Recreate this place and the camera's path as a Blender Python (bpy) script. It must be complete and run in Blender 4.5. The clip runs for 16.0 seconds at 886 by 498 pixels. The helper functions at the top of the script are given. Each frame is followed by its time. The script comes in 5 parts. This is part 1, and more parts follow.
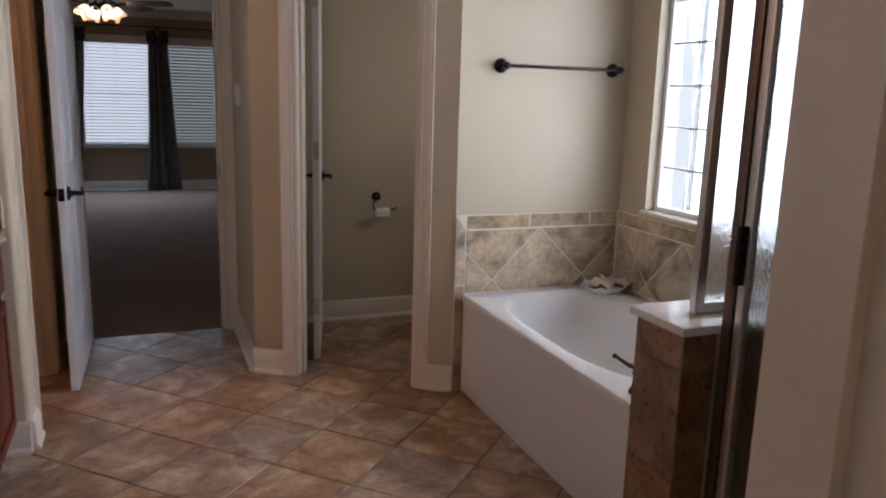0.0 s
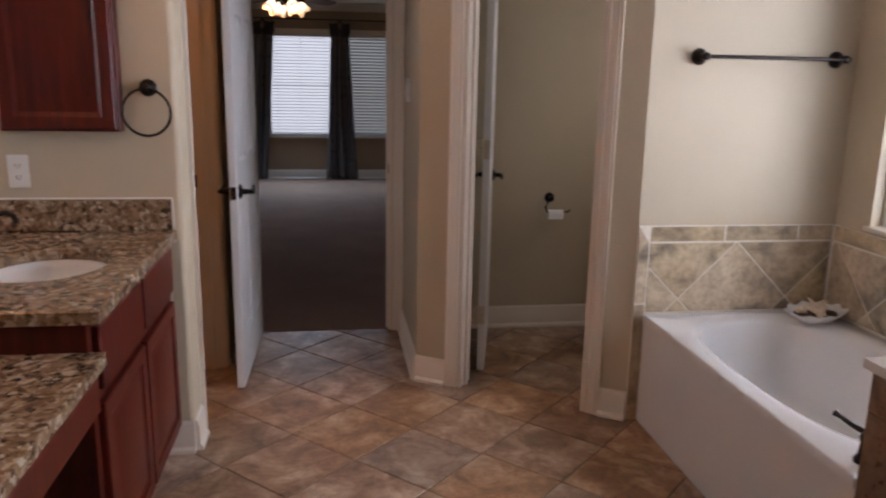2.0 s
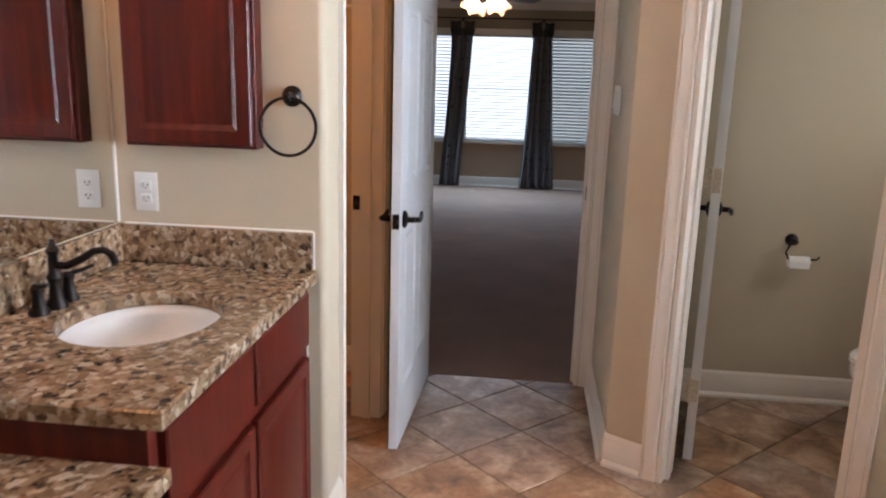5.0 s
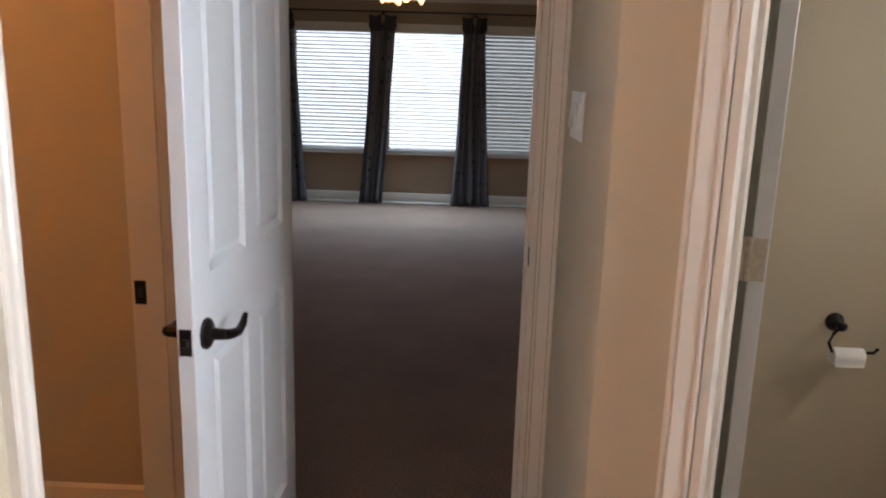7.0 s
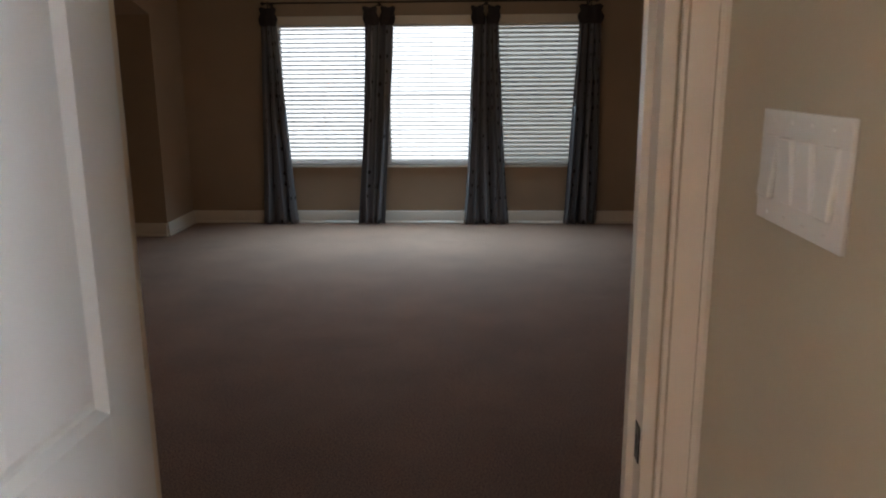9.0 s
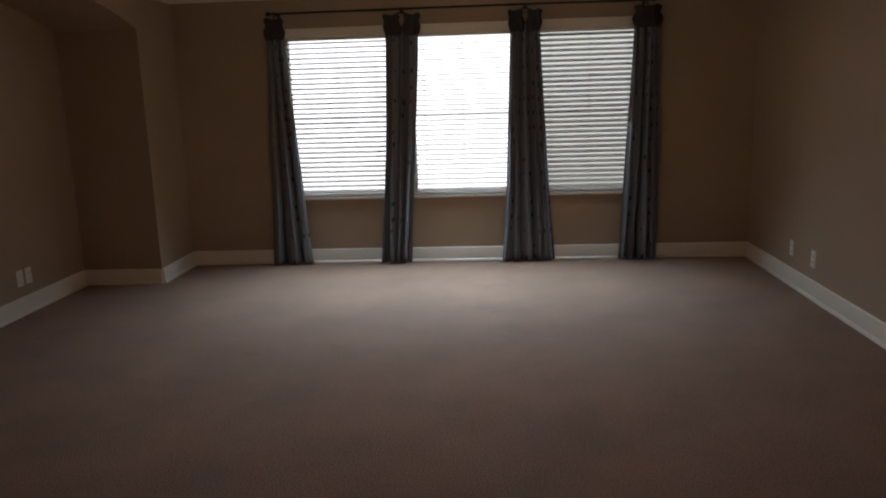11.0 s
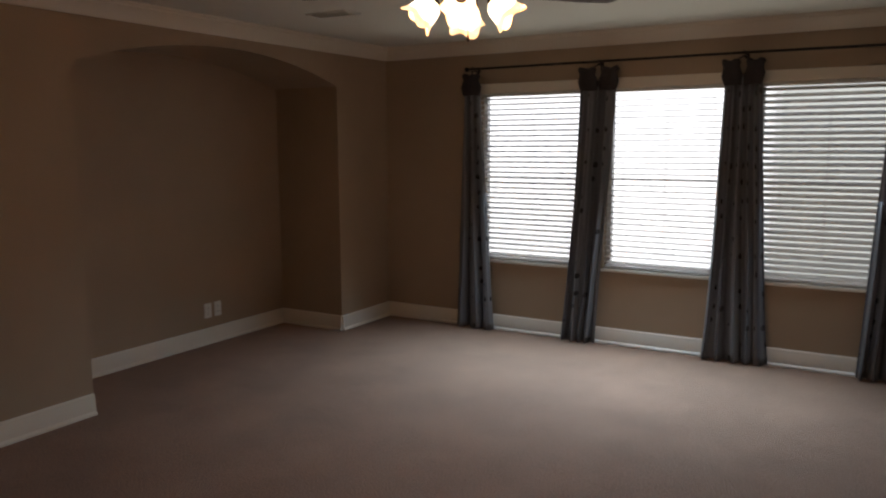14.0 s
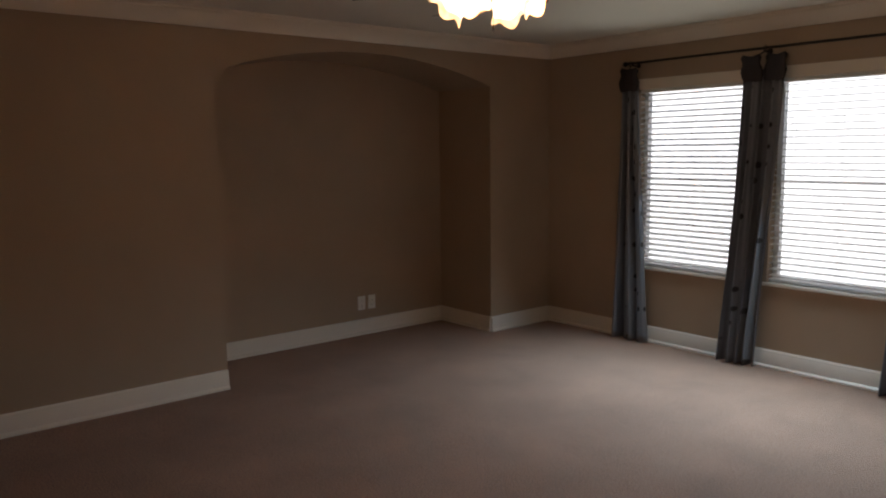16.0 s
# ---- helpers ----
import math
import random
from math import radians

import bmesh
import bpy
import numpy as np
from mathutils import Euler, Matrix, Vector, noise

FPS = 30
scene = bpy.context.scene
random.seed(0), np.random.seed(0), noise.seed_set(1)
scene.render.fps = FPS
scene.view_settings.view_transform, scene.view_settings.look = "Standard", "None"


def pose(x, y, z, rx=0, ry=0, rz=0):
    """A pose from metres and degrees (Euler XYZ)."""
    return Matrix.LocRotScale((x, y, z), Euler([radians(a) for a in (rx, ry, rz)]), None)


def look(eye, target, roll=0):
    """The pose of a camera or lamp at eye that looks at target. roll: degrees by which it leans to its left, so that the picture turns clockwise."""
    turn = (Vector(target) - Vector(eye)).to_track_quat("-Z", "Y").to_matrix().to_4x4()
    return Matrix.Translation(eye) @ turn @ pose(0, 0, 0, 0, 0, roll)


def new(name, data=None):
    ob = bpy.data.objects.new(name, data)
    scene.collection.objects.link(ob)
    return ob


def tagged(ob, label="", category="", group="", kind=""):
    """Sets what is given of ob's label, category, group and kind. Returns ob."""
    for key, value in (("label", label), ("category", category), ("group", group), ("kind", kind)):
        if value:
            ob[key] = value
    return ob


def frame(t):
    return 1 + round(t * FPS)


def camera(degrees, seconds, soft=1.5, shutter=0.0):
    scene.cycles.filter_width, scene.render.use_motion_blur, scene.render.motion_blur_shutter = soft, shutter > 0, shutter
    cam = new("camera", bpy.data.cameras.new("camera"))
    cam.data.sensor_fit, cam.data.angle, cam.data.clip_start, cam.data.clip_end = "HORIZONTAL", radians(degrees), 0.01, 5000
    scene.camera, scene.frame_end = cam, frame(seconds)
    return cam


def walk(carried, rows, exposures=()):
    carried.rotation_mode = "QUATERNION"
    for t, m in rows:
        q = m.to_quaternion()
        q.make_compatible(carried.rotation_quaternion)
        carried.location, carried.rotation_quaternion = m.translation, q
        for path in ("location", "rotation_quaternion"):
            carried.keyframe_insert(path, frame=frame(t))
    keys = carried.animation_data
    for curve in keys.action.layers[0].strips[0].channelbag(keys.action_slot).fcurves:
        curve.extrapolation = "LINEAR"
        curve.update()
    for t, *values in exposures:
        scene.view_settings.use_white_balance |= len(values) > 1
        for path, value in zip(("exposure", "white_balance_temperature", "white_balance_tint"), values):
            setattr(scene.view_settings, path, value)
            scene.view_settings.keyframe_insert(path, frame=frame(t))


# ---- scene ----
cam = camera(60.0, 16.0, soft=2.1, shutter=0.3)

PATH = [
    (0, (-0.461, -3.780, 1.411), (0.255, -1.956, 1.011), 1.65),
    (0.5, (-0.426, -3.633, 1.424), (0.372, -1.845, 1.018), 1.0),
    (1, (-0.420, -3.527, 1.409), (0.470, -1.799, 0.942), 0.3),
    (1.5, (-0.412, -3.534, 1.443), (0.230, -1.695, 0.990), 1.0),
    (2, (-0.387, -3.493, 1.446), (-0.097, -1.564, 1.004), 1.1),
    (2.5, (-0.371, -3.492, 1.452), (-0.323, -1.541, 1.019), 1.3),
    (3, (-0.356, -3.519, 1.47), (-0.542, -1.579, 1.023), 1.0),
    (3.2, (-0.366, -3.505, 1.485), (-0.596, -1.573, 1.02), 1.1),
    (5.3, (-0.324, -2.603, 1.453), (-0.515, -0.663, 1.006), 2.0),
    (5.5, (-0.31, -2.469, 1.448), (-0.442, -0.523, 1.004), 2.0),
    (6, (-0.3, -2.117, 1.451), (-0.322, -0.161, 1.033), 2.1),
    (6.5, (-0.284, -1.835, 1.445), (-0.288, 0.12, 1.021), 2.1),
    (7, (-0.258, -1.497, 1.455), (-0.312, 0.451, 1.018), 1.7),
    (7.5, (-0.277, -1.21, 1.431), (-0.252, 0.745, 1.011), 1.7),
    (8, (-0.307, -0.866, 1.45), (-0.143, 1.08, 1.02), 1.8),
    (8.5, (-0.315, -0.588, 1.443), (-0.289, 1.359, 0.988), 1.0),
    (9, (-0.299, -0.289, 1.467), (-0.388, 1.659, 1.023), -0.4),
    (9.2, (-0.329, -0.196, 1.457), (-0.419, 1.75, 1.003), 0.0),
    (11.3, (-0.498, 0.922, 1.467), (-0.637, 2.877, 1.071), -1.9),
    (11.5, (-0.488, 1.047, 1.468), (-0.637, 3.003, 1.079), 0.1),
    (12, (-0.376, 1.319, 1.477), (-0.517, 3.291, 1.172), -2.0),
    (12.5, (-0.193, 1.417, 1.498), (-0.541, 3.355, 1.151), -0.3),
    (13, (0.095, 1.478, 1.528), (-0.531, 3.343, 1.166), -0.7),
    (13.5, (0.409, 1.601, 1.544), (-0.402, 3.401, 1.222), -1.0),
    (14, (0.732, 1.705, 1.548), (-0.283, 3.407, 1.274), -0.3),
    (14.5, (1.038, 1.822, 1.542), (-0.193, 3.381, 1.306), 1.7),
    (15, (1.208, 1.992, 1.529), (-0.144, 3.447, 1.291), 0.1),
    (15.5, (1.288, 2.217, 1.523), (-0.161, 3.575, 1.281), 0.3),
    (16, (1.378, 2.385, 1.506), (-0.156, 3.644, 1.249), -0.7),
]
EXPOSURE = [(0.0, -1.66, 5800, 19), (1.0, -1.76, 5800, 19), (1.5, -1.72, 5800, 19), (2.0, -1.55, 6050, 23), (2.5, -1.20, 6200, 26), (3.2, -0.82, 6350, 26),
            (5.3, -0.54, 5600, 13), (6.0, -0.60, 5600, 14), (7.0, -0.70, 5950, 14), (8.3, -0.68, 6150, 11), (9.2, -0.54, 6350, 13), (11.3, -0.38, 6650, 16), (16.0, -0.36, 6700, 18)]
walk(cam, [(t, look(eye, target, roll)) for t, eye, target, roll in PATH], EXPOSURE)

# ---------------------------------------------------------------- world and large lights
world = bpy.data.worlds.new("world")
scene.world = world
world.use_nodes = True
_bg = world.node_tree.nodes["Background"]
_sky = world.node_tree.nodes.new("ShaderNodeTexSky")
_sky.sky_type = "NISHITA"
_sky.sun_disc = False
_sky.sun_elevation = radians(55)
_sky.sun_rotation = radians(200)
world.node_tree.links.new(_sky.outputs["Color"], _bg.inputs["Color"])
_bg.inputs["Strength"].default_value = 0.15

sun = new("sun", bpy.data.lights.new("sun", "SUN"))
sun.data.energy, sun.data.angle, sun.data.color = 3.0, radians(0.5), (1.0, 0.95, 0.88)
sun.matrix_world = look((-4, -12, 20), (0, 0, 0))


def window_light(name, centre, target, w, h, energy, color):
    lamp = new(name, bpy.data.lights.new(name, "AREA"))
    lamp.data.shape, lamp.data.size, lamp.data.size_y = "RECTANGLE", w, h
    lamp.data.energy, lamp.data.color = energy, color
    lamp.matrix_world = look(centre, target)
    return lamp


DAY = (0.57, 0.82, 1.0)
BED_WIN = [(-2.27, -1.36), (-1.20, -0.30), (-0.14, 0.76)]   # openings in the bedroom window wall
# Added lamps just inside the room stand in for sky light.
for (xa, xb), watts in zip(BED_WIN, (13.5, 22, 9)):
    window_light("window_light", ((xa + xb) / 2, 7.05, 1.30), ((xa + xb) / 2, 6.07, -0.12), 0.70, 0.55, watts, DAY).data.spread = radians(112)
for xa, xb in BED_WIN:                                  # added indoor lamps for light thrown up by the bright garden
    window_light("garden_bounce_fill", ((xa + xb) / 2, 7.05, 1.30), ((xa + xb) / 2, 6.07, 2.75), 0.70, 0.55, 0.9, (0.92, 1.0, 0.86)).data.spread = radians(96)
window_light("toilet_window_light", (2.1, 0.07, 1.75), (0.3, 0.3, 0.7), 0.6, 0.7, 21, (1.0, 0.94, 0.82))
window_light("bath_window_light", (2.10, -1.32, 1.5), (0, -1.5, 1.2), 1.3, 1.6, 240, (0.96, 0.98, 1.0))


def bulb(name, loc, watts, color, radius):
    lamp = new(name, bpy.data.lights.new(name, "POINT"))
    lamp.data.energy, lamp.data.color, lamp.data.shadow_soft_size = watts, color, radius
    lamp.location = loc
    return lamp


for y, watts in ((-1.06, 11.5), (-2.15, 15)):
    bulb("vanity_bulb", (-1.38, y, 2.32), watts, (1.0, 0.42, 0.13), 0.05)
# Unseen lamp added in the hall to brighten the entry jamb.
bulb("hall_bulb", (-0.5, -4.9, 2.25), 20, (1.0, 0.70, 0.52), 0.08)
bulb("closet_bulb", (-2.10, -0.22, 2.25), 31, (1.0, 0.42, 0.13), 0.06)

# ---------------------------------------------------------------- materials


def material(name, rough=0.5, metal=0.0):
    m = bpy.data.materials.new(name)
    m.use_nodes = True
    b = m.node_tree.nodes["Principled BSDF"]
    b.inputs["Roughness"].default_value = rough
    b.inputs["Metallic"].default_value = metal
    return m, m.node_tree.nodes, m.node_tree.links, b


def noise_tex(nodes, links, scale, detail=4.0, rough=0.55, coords=None, stretch=None):
    n = nodes.new("ShaderNodeTexNoise")
    n.inputs["Scale"].default_value, n.inputs["Detail"].default_value, n.inputs["Roughness"].default_value = scale, detail, rough
    if coords is None:
        tc = nodes.new("ShaderNodeTexCoord")
        coords = tc.outputs["Object"]
    if stretch:
        mp = nodes.new("ShaderNodeMapping")
        mp.inputs["Scale"].default_value = stretch
        links.new(coords, mp.inputs["Vector"])
        coords = mp.outputs["Vector"]
    links.new(coords, n.inputs["Vector"])
    return n


def ramp(nodes, links, fac, stops):
    r = nodes.new("ShaderNodeValToRGB")
    while len(r.color_ramp.elements) < len(stops):
        r.color_ramp.elements.new(0.5)
    for e, (p, c) in zip(r.color_ramp.elements, stops):
        e.position, e.color = p, (*c, 1)
    links.new(fac, r.inputs["Fac"])
    return r


def bump(nodes, links, b, height, strength, distance=0.01):
    n = nodes.new("ShaderNodeBump")
    n.inputs["Strength"].default_value, n.inputs["Distance"].default_value = strength, distance
    links.new(height, n.inputs["Height"])
    links.new(n.outputs["Normal"], b.inputs["Normal"])
    return n


def world_coords(nodes):
    return nodes.new("ShaderNodeNewGeometry").outputs["Position"]


def paint(name, color, rough=0.55, amount=0.06, texture=0.15):
    """Rolled paint: faint blotches and orange-peel relief."""
    m, n, l, b = material(name, rough)
    p = world_coords(n)
    big = noise_tex(n, l, 1.3, 3, coords=p)
    lo = tuple(c * (1 - amount) for c in color)
    hi = tuple(min(1, c * (1 + amount)) for c in color)
    r = ramp(n, l, big.outputs["Fac"], [(0.3, lo), (0.7, hi)])
    l.new(r.outputs["Color"], b.inputs["Base Color"])
    fine = noise_tex(n, l, 160, 3, coords=p)
    bump(n, l, b, fine.outputs["Fac"], texture, 0.004)
    return m


def plain(name, color, rough=0.4, metal=0.0, scale=40, amount=0.1, bumpy=0.05):
    m, n, l, b = material(name, rough, metal)
    t = noise_tex(n, l, scale, 4)
    r = ramp(n, l, t.outputs["Fac"], [(0.3, tuple(c * (1 - amount) for c in color)), (0.7, tuple(min(1, c * (1 + amount)) for c in color))])
    l.new(r.outputs["Color"], b.inputs["Base Color"])
    bump(n, l, b, t.outputs["Fac"], bumpy, 0.002)
    return m


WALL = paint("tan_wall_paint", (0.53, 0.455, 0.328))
# The bedroom's dimness is put into this base, darker than the bathroom walls.
WALL_BED_DIM = paint("bedroom_wall_paint_dim", (0.38, 0.282, 0.195))
CEIL = paint("ceiling_paint", (0.74, 0.72, 0.66), 0.8, 0.03, 0.3)
TRIM = paint("white_trim_paint", (0.75, 0.68, 0.585), 0.32, 0.03, 0.05)
DOORP = paint("white_door_paint", (0.79, 0.815, 0.825), 0.35, 0.03, 0.06)
BRONZE = plain("oil_rubbed_bronze", (0.018, 0.013, 0.011), 0.38, 0.7, 60, 0.4)
CHROME = plain("brushed_nickel", (0.74, 0.72, 0.70), 0.36, 1.0, 90, 0.05)
FRAME_BRONZE = plain("brushed_bronze_frame", (0.20, 0.135, 0.105), 0.30, 0.85, 70, 0.2)
BRASS = plain("painted_hinge_metal", (0.62, 0.56, 0.46), 0.4, 0.3, 80, 0.15)
PORCELAIN = plain("white_porcelain", (0.82, 0.82, 0.80), 0.10, 0.0, 3, 0.02, 0.0)
ACRYLIC = plain("white_acrylic_tub", (0.80, 0.80, 0.79), 0.14, 0.0, 2, 0.02, 0.01)
PLASTIC = plain("white_plastic_plate", (0.78, 0.77, 0.73), 0.3, 0.0, 5, 0.02, 0.0)
PAPER = plain("toilet_paper", (0.84, 0.83, 0.80), 0.9, 0.0, 200, 0.05, 0.3)
DARK = plain("dark_slot", (0.02, 0.02, 0.02), 0.6)
ROD = plain("dark_iron_rod", (0.03, 0.022, 0.018), 0.45, 0.6, 60, 0.3)
BLADE = plain("walnut_fan_blade", (0.050, 0.021, 0.012), 0.45, 0.0, 12, 0.3, 0.1)
SLAT = plain("white_blind_slat", (0.80, 0.80, 0.78), 0.4, 0.0, 30, 0.03, 0.02)
VINYL = plain("white_vinyl_frame", (0.78, 0.78, 0.77), 0.35, 0.0, 10, 0.02, 0.0)
SHELL = plain("sea_shell_white", (0.66, 0.54, 0.41), 0.55, 0.0, 70, 0.15, 0.4)
GRASS = plain("lawn", (0.07, 0.10, 0.035), 0.9, 0.0, 3, 0.4, 0.3)


def floor_tile_material(name, lo, mid, hi, rough):
    m, n, l, b = material(name, rough)
    p = world_coords(n)
    info = n.new("ShaderNodeObjectInfo")
    shift = n.new("ShaderNodeVectorMath")
    shift.operation = "MULTIPLY_ADD"
    comb = n.new("ShaderNodeCombineXYZ")
    for k in ("X", "Y", "Z"):
        l.new(info.outputs["Random"], comb.inputs[k])
    l.new(comb.outputs["Vector"], shift.inputs[0])
    shift.inputs[1].default_value = (37, 23, 11)
    l.new(p, shift.inputs[2])
    cloud = noise_tex(n, l, 6.5, 7, 0.62, shift.outputs["Vector"])
    cloud.inputs["Distortion"].default_value = 0.6
    fine = noise_tex(n, l, 38, 5, 0.6, shift.outputs["Vector"])
    r = ramp(n, l, cloud.outputs["Fac"], [(0.30, lo), (0.50, mid), (0.70, hi)])
    r2 = ramp(n, l, fine.outputs["Fac"], [(0.36, (0.72, 0.68, 0.64)), (0.56, (1, 1, 1))])
    mix = n.new("ShaderNodeMix")
    mix.data_type, mix.blend_type = "RGBA", "MULTIPLY"
    mix.inputs["Factor"].default_value = 0.8
    l.new(r.outputs["Color"], mix.inputs["A"])
    l.new(r2.outputs["Color"], mix.inputs["B"])
    hsv = n.new("ShaderNodeHueSaturation")
    val = n.new("ShaderNodeMapRange")
    val.inputs["To Min"].default_value, val.inputs["To Max"].default_value = 0.84, 1.14
    l.new(info.outputs["Random"], val.inputs["Value"])
    l.new(val.outputs["Result"], hsv.inputs["Value"])
    sat = n.new("ShaderNodeMath")
    sat.operation = "MULTIPLY"
    sat.inputs[1].default_value = 7.31
    l.new(info.outputs["Random"], sat.inputs[0])
    frac = n.new("ShaderNodeMath")
    frac.operation = "FRACT"
    l.new(sat.outputs[0], frac.inputs[0])
    sr = n.new("ShaderNodeMapRange")
    sr.inputs["To Min"].default_value, sr.inputs["To Max"].default_value = 0.85, 1.22
    l.new(frac.outputs[0], sr.inputs["Value"])
    l.new(sr.outputs["Result"], hsv.inputs["Saturation"])
    l.new(mix.outputs["Result"], hsv.inputs["Color"])
    l.new(hsv.outputs["Color"], b.inputs["Base Color"])
    rr = n.new("ShaderNodeMapRange")
    rr.inputs["To Min"].default_value, rr.inputs["To Max"].default_value = rough - 0.1, rough + 0.15
    l.new(fine.outputs["Fac"], rr.inputs["Value"])
    l.new(rr.outputs["Result"], b.inputs["Roughness"])
    bump(n, l, b, cloud.outputs["Fac"], 0.25, 0.006)
    return m


TILE = floor_tile_material("ceramic_floor_tile", (0.125, 0.072, 0.046), (0.335, 0.207, 0.130), (0.56, 0.42, 0.30), 0.32)
WTILE = floor_tile_material("travertine_wall_tile", (0.15, 0.130, 0.105), (0.48, 0.39, 0.270), (0.67, 0.57, 0.42), 0.30)
STILE = floor_tile_material("brown_shower_tile", (0.12, 0.070, 0.045), (0.24, 0.150, 0.098), (0.36, 0.25, 0.175), 0.28)
GROUT = plain("floor_grout", (0.14, 0.105, 0.075), 0.9, 0.0, 60, 0.2, 0.3)
WGROUT = plain("wall_tile_grout", (0.72, 0.68, 0.60), 0.9, 0.0, 60, 0.1, 0.3)


def carpet_material():
    m, n, l, b = material("carpet_pile", 0.95)
    p = world_coords(n)
    tuft = noise_tex(n, l, 130, 4, 0.75, p)
    patch = noise_tex(n, l, 2.2, 4, 0.6, p)
    r1 = ramp(n, l, tuft.outputs["Fac"], [(0.36, (0.15, 0.078, 0.050)), (0.64, (0.49, 0.295, 0.20))])
    r2 = ramp(n, l, patch.outputs["Fac"], [(0.3, (0.80, 0.80, 0.80)), (0.7, (1.06, 1.05, 1.04))])
    mix = n.new("ShaderNodeMix")
    mix.data_type, mix.blend_type = "RGBA", "MULTIPLY"
    mix.inputs["Factor"].default_value = 1.0
    l.new(r1.outputs["Color"], mix.inputs["A"])
    l.new(r2.outputs["Color"], mix.inputs["B"])
    l.new(mix.outputs["Result"], b.inputs["Base Color"])
    b.inputs["Sheen Weight"].default_value = 0.06
    bump(n, l, b, tuft.outputs["Fac"], 0.9, 0.01)
    return m


CARPET = carpet_material()


def granite_material():
    m, n, l, b = material("speckled_granite", 0.13)
    p = world_coords(n)
    warp = noise_tex(n, l, 26, 3, 0.6, p)
    vor = n.new("ShaderNodeTexVoronoi")
    vor.inputs["Scale"].default_value = 70
    mixv = n.new("ShaderNodeMix")
    mixv.data_type = "VECTOR"
    mixv.inputs["Factor"].default_value = 0.04
    l.new(p, mixv.inputs["A"])
    l.new(warp.outputs["Color"], mixv.inputs["B"])
    l.new(mixv.outputs["Result"], vor.inputs["Vector"])
    # Cells carry the orange of the vanity light over a more neutral stone.
    cell = ramp(n, l, vor.outputs["Color"], [(0.10, (0.068, 0.043, 0.027)), (0.32, (0.185, 0.116, 0.064)), (0.62, (0.265, 0.178, 0.104)), (0.9, (0.46, 0.385, 0.295))])
    blot = noise_tex(n, l, 42, 5, 0.65, p)
    dark = ramp(n, l, blot.outputs["Fac"], [(0.35, (0.30, 0.23, 0.18)), (0.47, (1, 1, 1))])
    mix = n.new("ShaderNodeMix")
    mix.data_type, mix.blend_type = "RGBA", "MULTIPLY"
    mix.inputs["Factor"].default_value = 0.9
    l.new(cell.outputs["Color"], mix.inputs["A"])
    l.new(dark.outputs["Color"], mix.inputs["B"])
    l.new(mix.outputs["Result"], b.inputs["Base Color"])
    return m


GRANITE = granite_material()


def cherry_material():
    m, n, l, b = material("cherry_stained_wood", 0.36)
    g = noise_tex(n, l, 5, 5, 0.55, stretch=(7, 7, 0.5))
    r = ramp(n, l, g.outputs["Fac"], [(0.25, (0.042, 0.005, 0.003)), (0.55, (0.070, 0.008, 0.004)), (0.80, (0.105, 0.014, 0.007))])
    l.new(r.outputs["Color"], b.inputs["Base Color"])
    b.inputs["Specular IOR Level"].default_value = 0.25
    bump(n, l, b, g.outputs["Fac"], 0.03, 0.001)
    return m


CHERRY = cherry_material()


def curtain_material():
    m, n, l, b = material("blue_grey_curtain_cloth", 0.7)
    uv = n.new("ShaderNodeUVMap").outputs["UV"]
    sep = n.new("ShaderNodeSeparateXYZ")
    l.new(uv, sep.inputs["Vector"])
    wave = n.new("ShaderNodeTexWave")
    wave.bands_direction = "X"
    wave.inputs["Scale"].default_value, wave.inputs["Distortion"].default_value = 1.1, 0.4
    l.new(uv, wave.inputs["Vector"])
    base = ramp(n, l, wave.outputs["Fac"], [(0.2, (0.115, 0.118, 0.135)), (0.5, (0.165, 0.172, 0.195)), (0.85, (0.220, 0.230, 0.252))])
    vor = n.new("ShaderNodeTexVoronoi")
    vor.inputs["Scale"].default_value, vor.inputs["Randomness"].default_value = 8.0, 0.30
    l.new(uv, vor.inputs["Vector"])
    dots = ramp(n, l, vor.outputs["Distance"], [(0.15, (0.06, 0.04, 0.04)), (0.20, (1, 1, 1))])
    mix = n.new("ShaderNodeMix")
    mix.data_type, mix.blend_type = "RGBA", "MULTIPLY"
    mix.inputs["Factor"].default_value = 1.0
    l.new(base.outputs["Color"], mix.inputs["A"])
    l.new(dots.outputs["Color"], mix.inputs["B"])
    l.new(mix.outputs["Result"], b.inputs["Base Color"])
    b.inputs["Sheen Weight"].default_value = 0.4
    weave = noise_tex(n, l, 300, 2)
    bump(n, l, b, weave.outputs["Fac"], 0.2, 0.002)
    thin = n.new("ShaderNodeBsdfTranslucent")
    l.new(mix.outputs["Result"], thin.inputs["Color"])
    both = n.new("ShaderNodeMixShader")
    both.inputs["Fac"].default_value = 0.25
    l.new(b.outputs["BSDF"], both.inputs[1])
    l.new(thin.outputs["BSDF"], both.inputs[2])
    l.new(both.outputs["Shader"], n["Material Output"].inputs["Surface"])
    return m


CURTAIN = curtain_material()
CURTAIN_TOP = plain("brown_curtain_header_cloth", (0.017, 0.011, 0.013), 0.6, 0.0, 60, 0.3, 0.3)


def glass_material(name, rough, wave, strength, tint, stretch):
    m, n, l, b = material(name, rough)
    b.inputs["Base Color"].default_value = (*tint, 1)
    b.inputs["Transmission Weight"].default_value = 1.0
    b.inputs["IOR"].default_value = 1.15 if wave else 1.01
    if wave:
        t = noise_tex(n, l, wave, 3, 0.6, stretch=stretch)
        bump(n, l, b, t.outputs["Fac"], strength, 0.01)
    return m


RAIN_GLASS = glass_material("rain_textured_glass", 0.13, 128, 0.72, (0.90, 0.94, 0.95), (1, 1, 0.40))
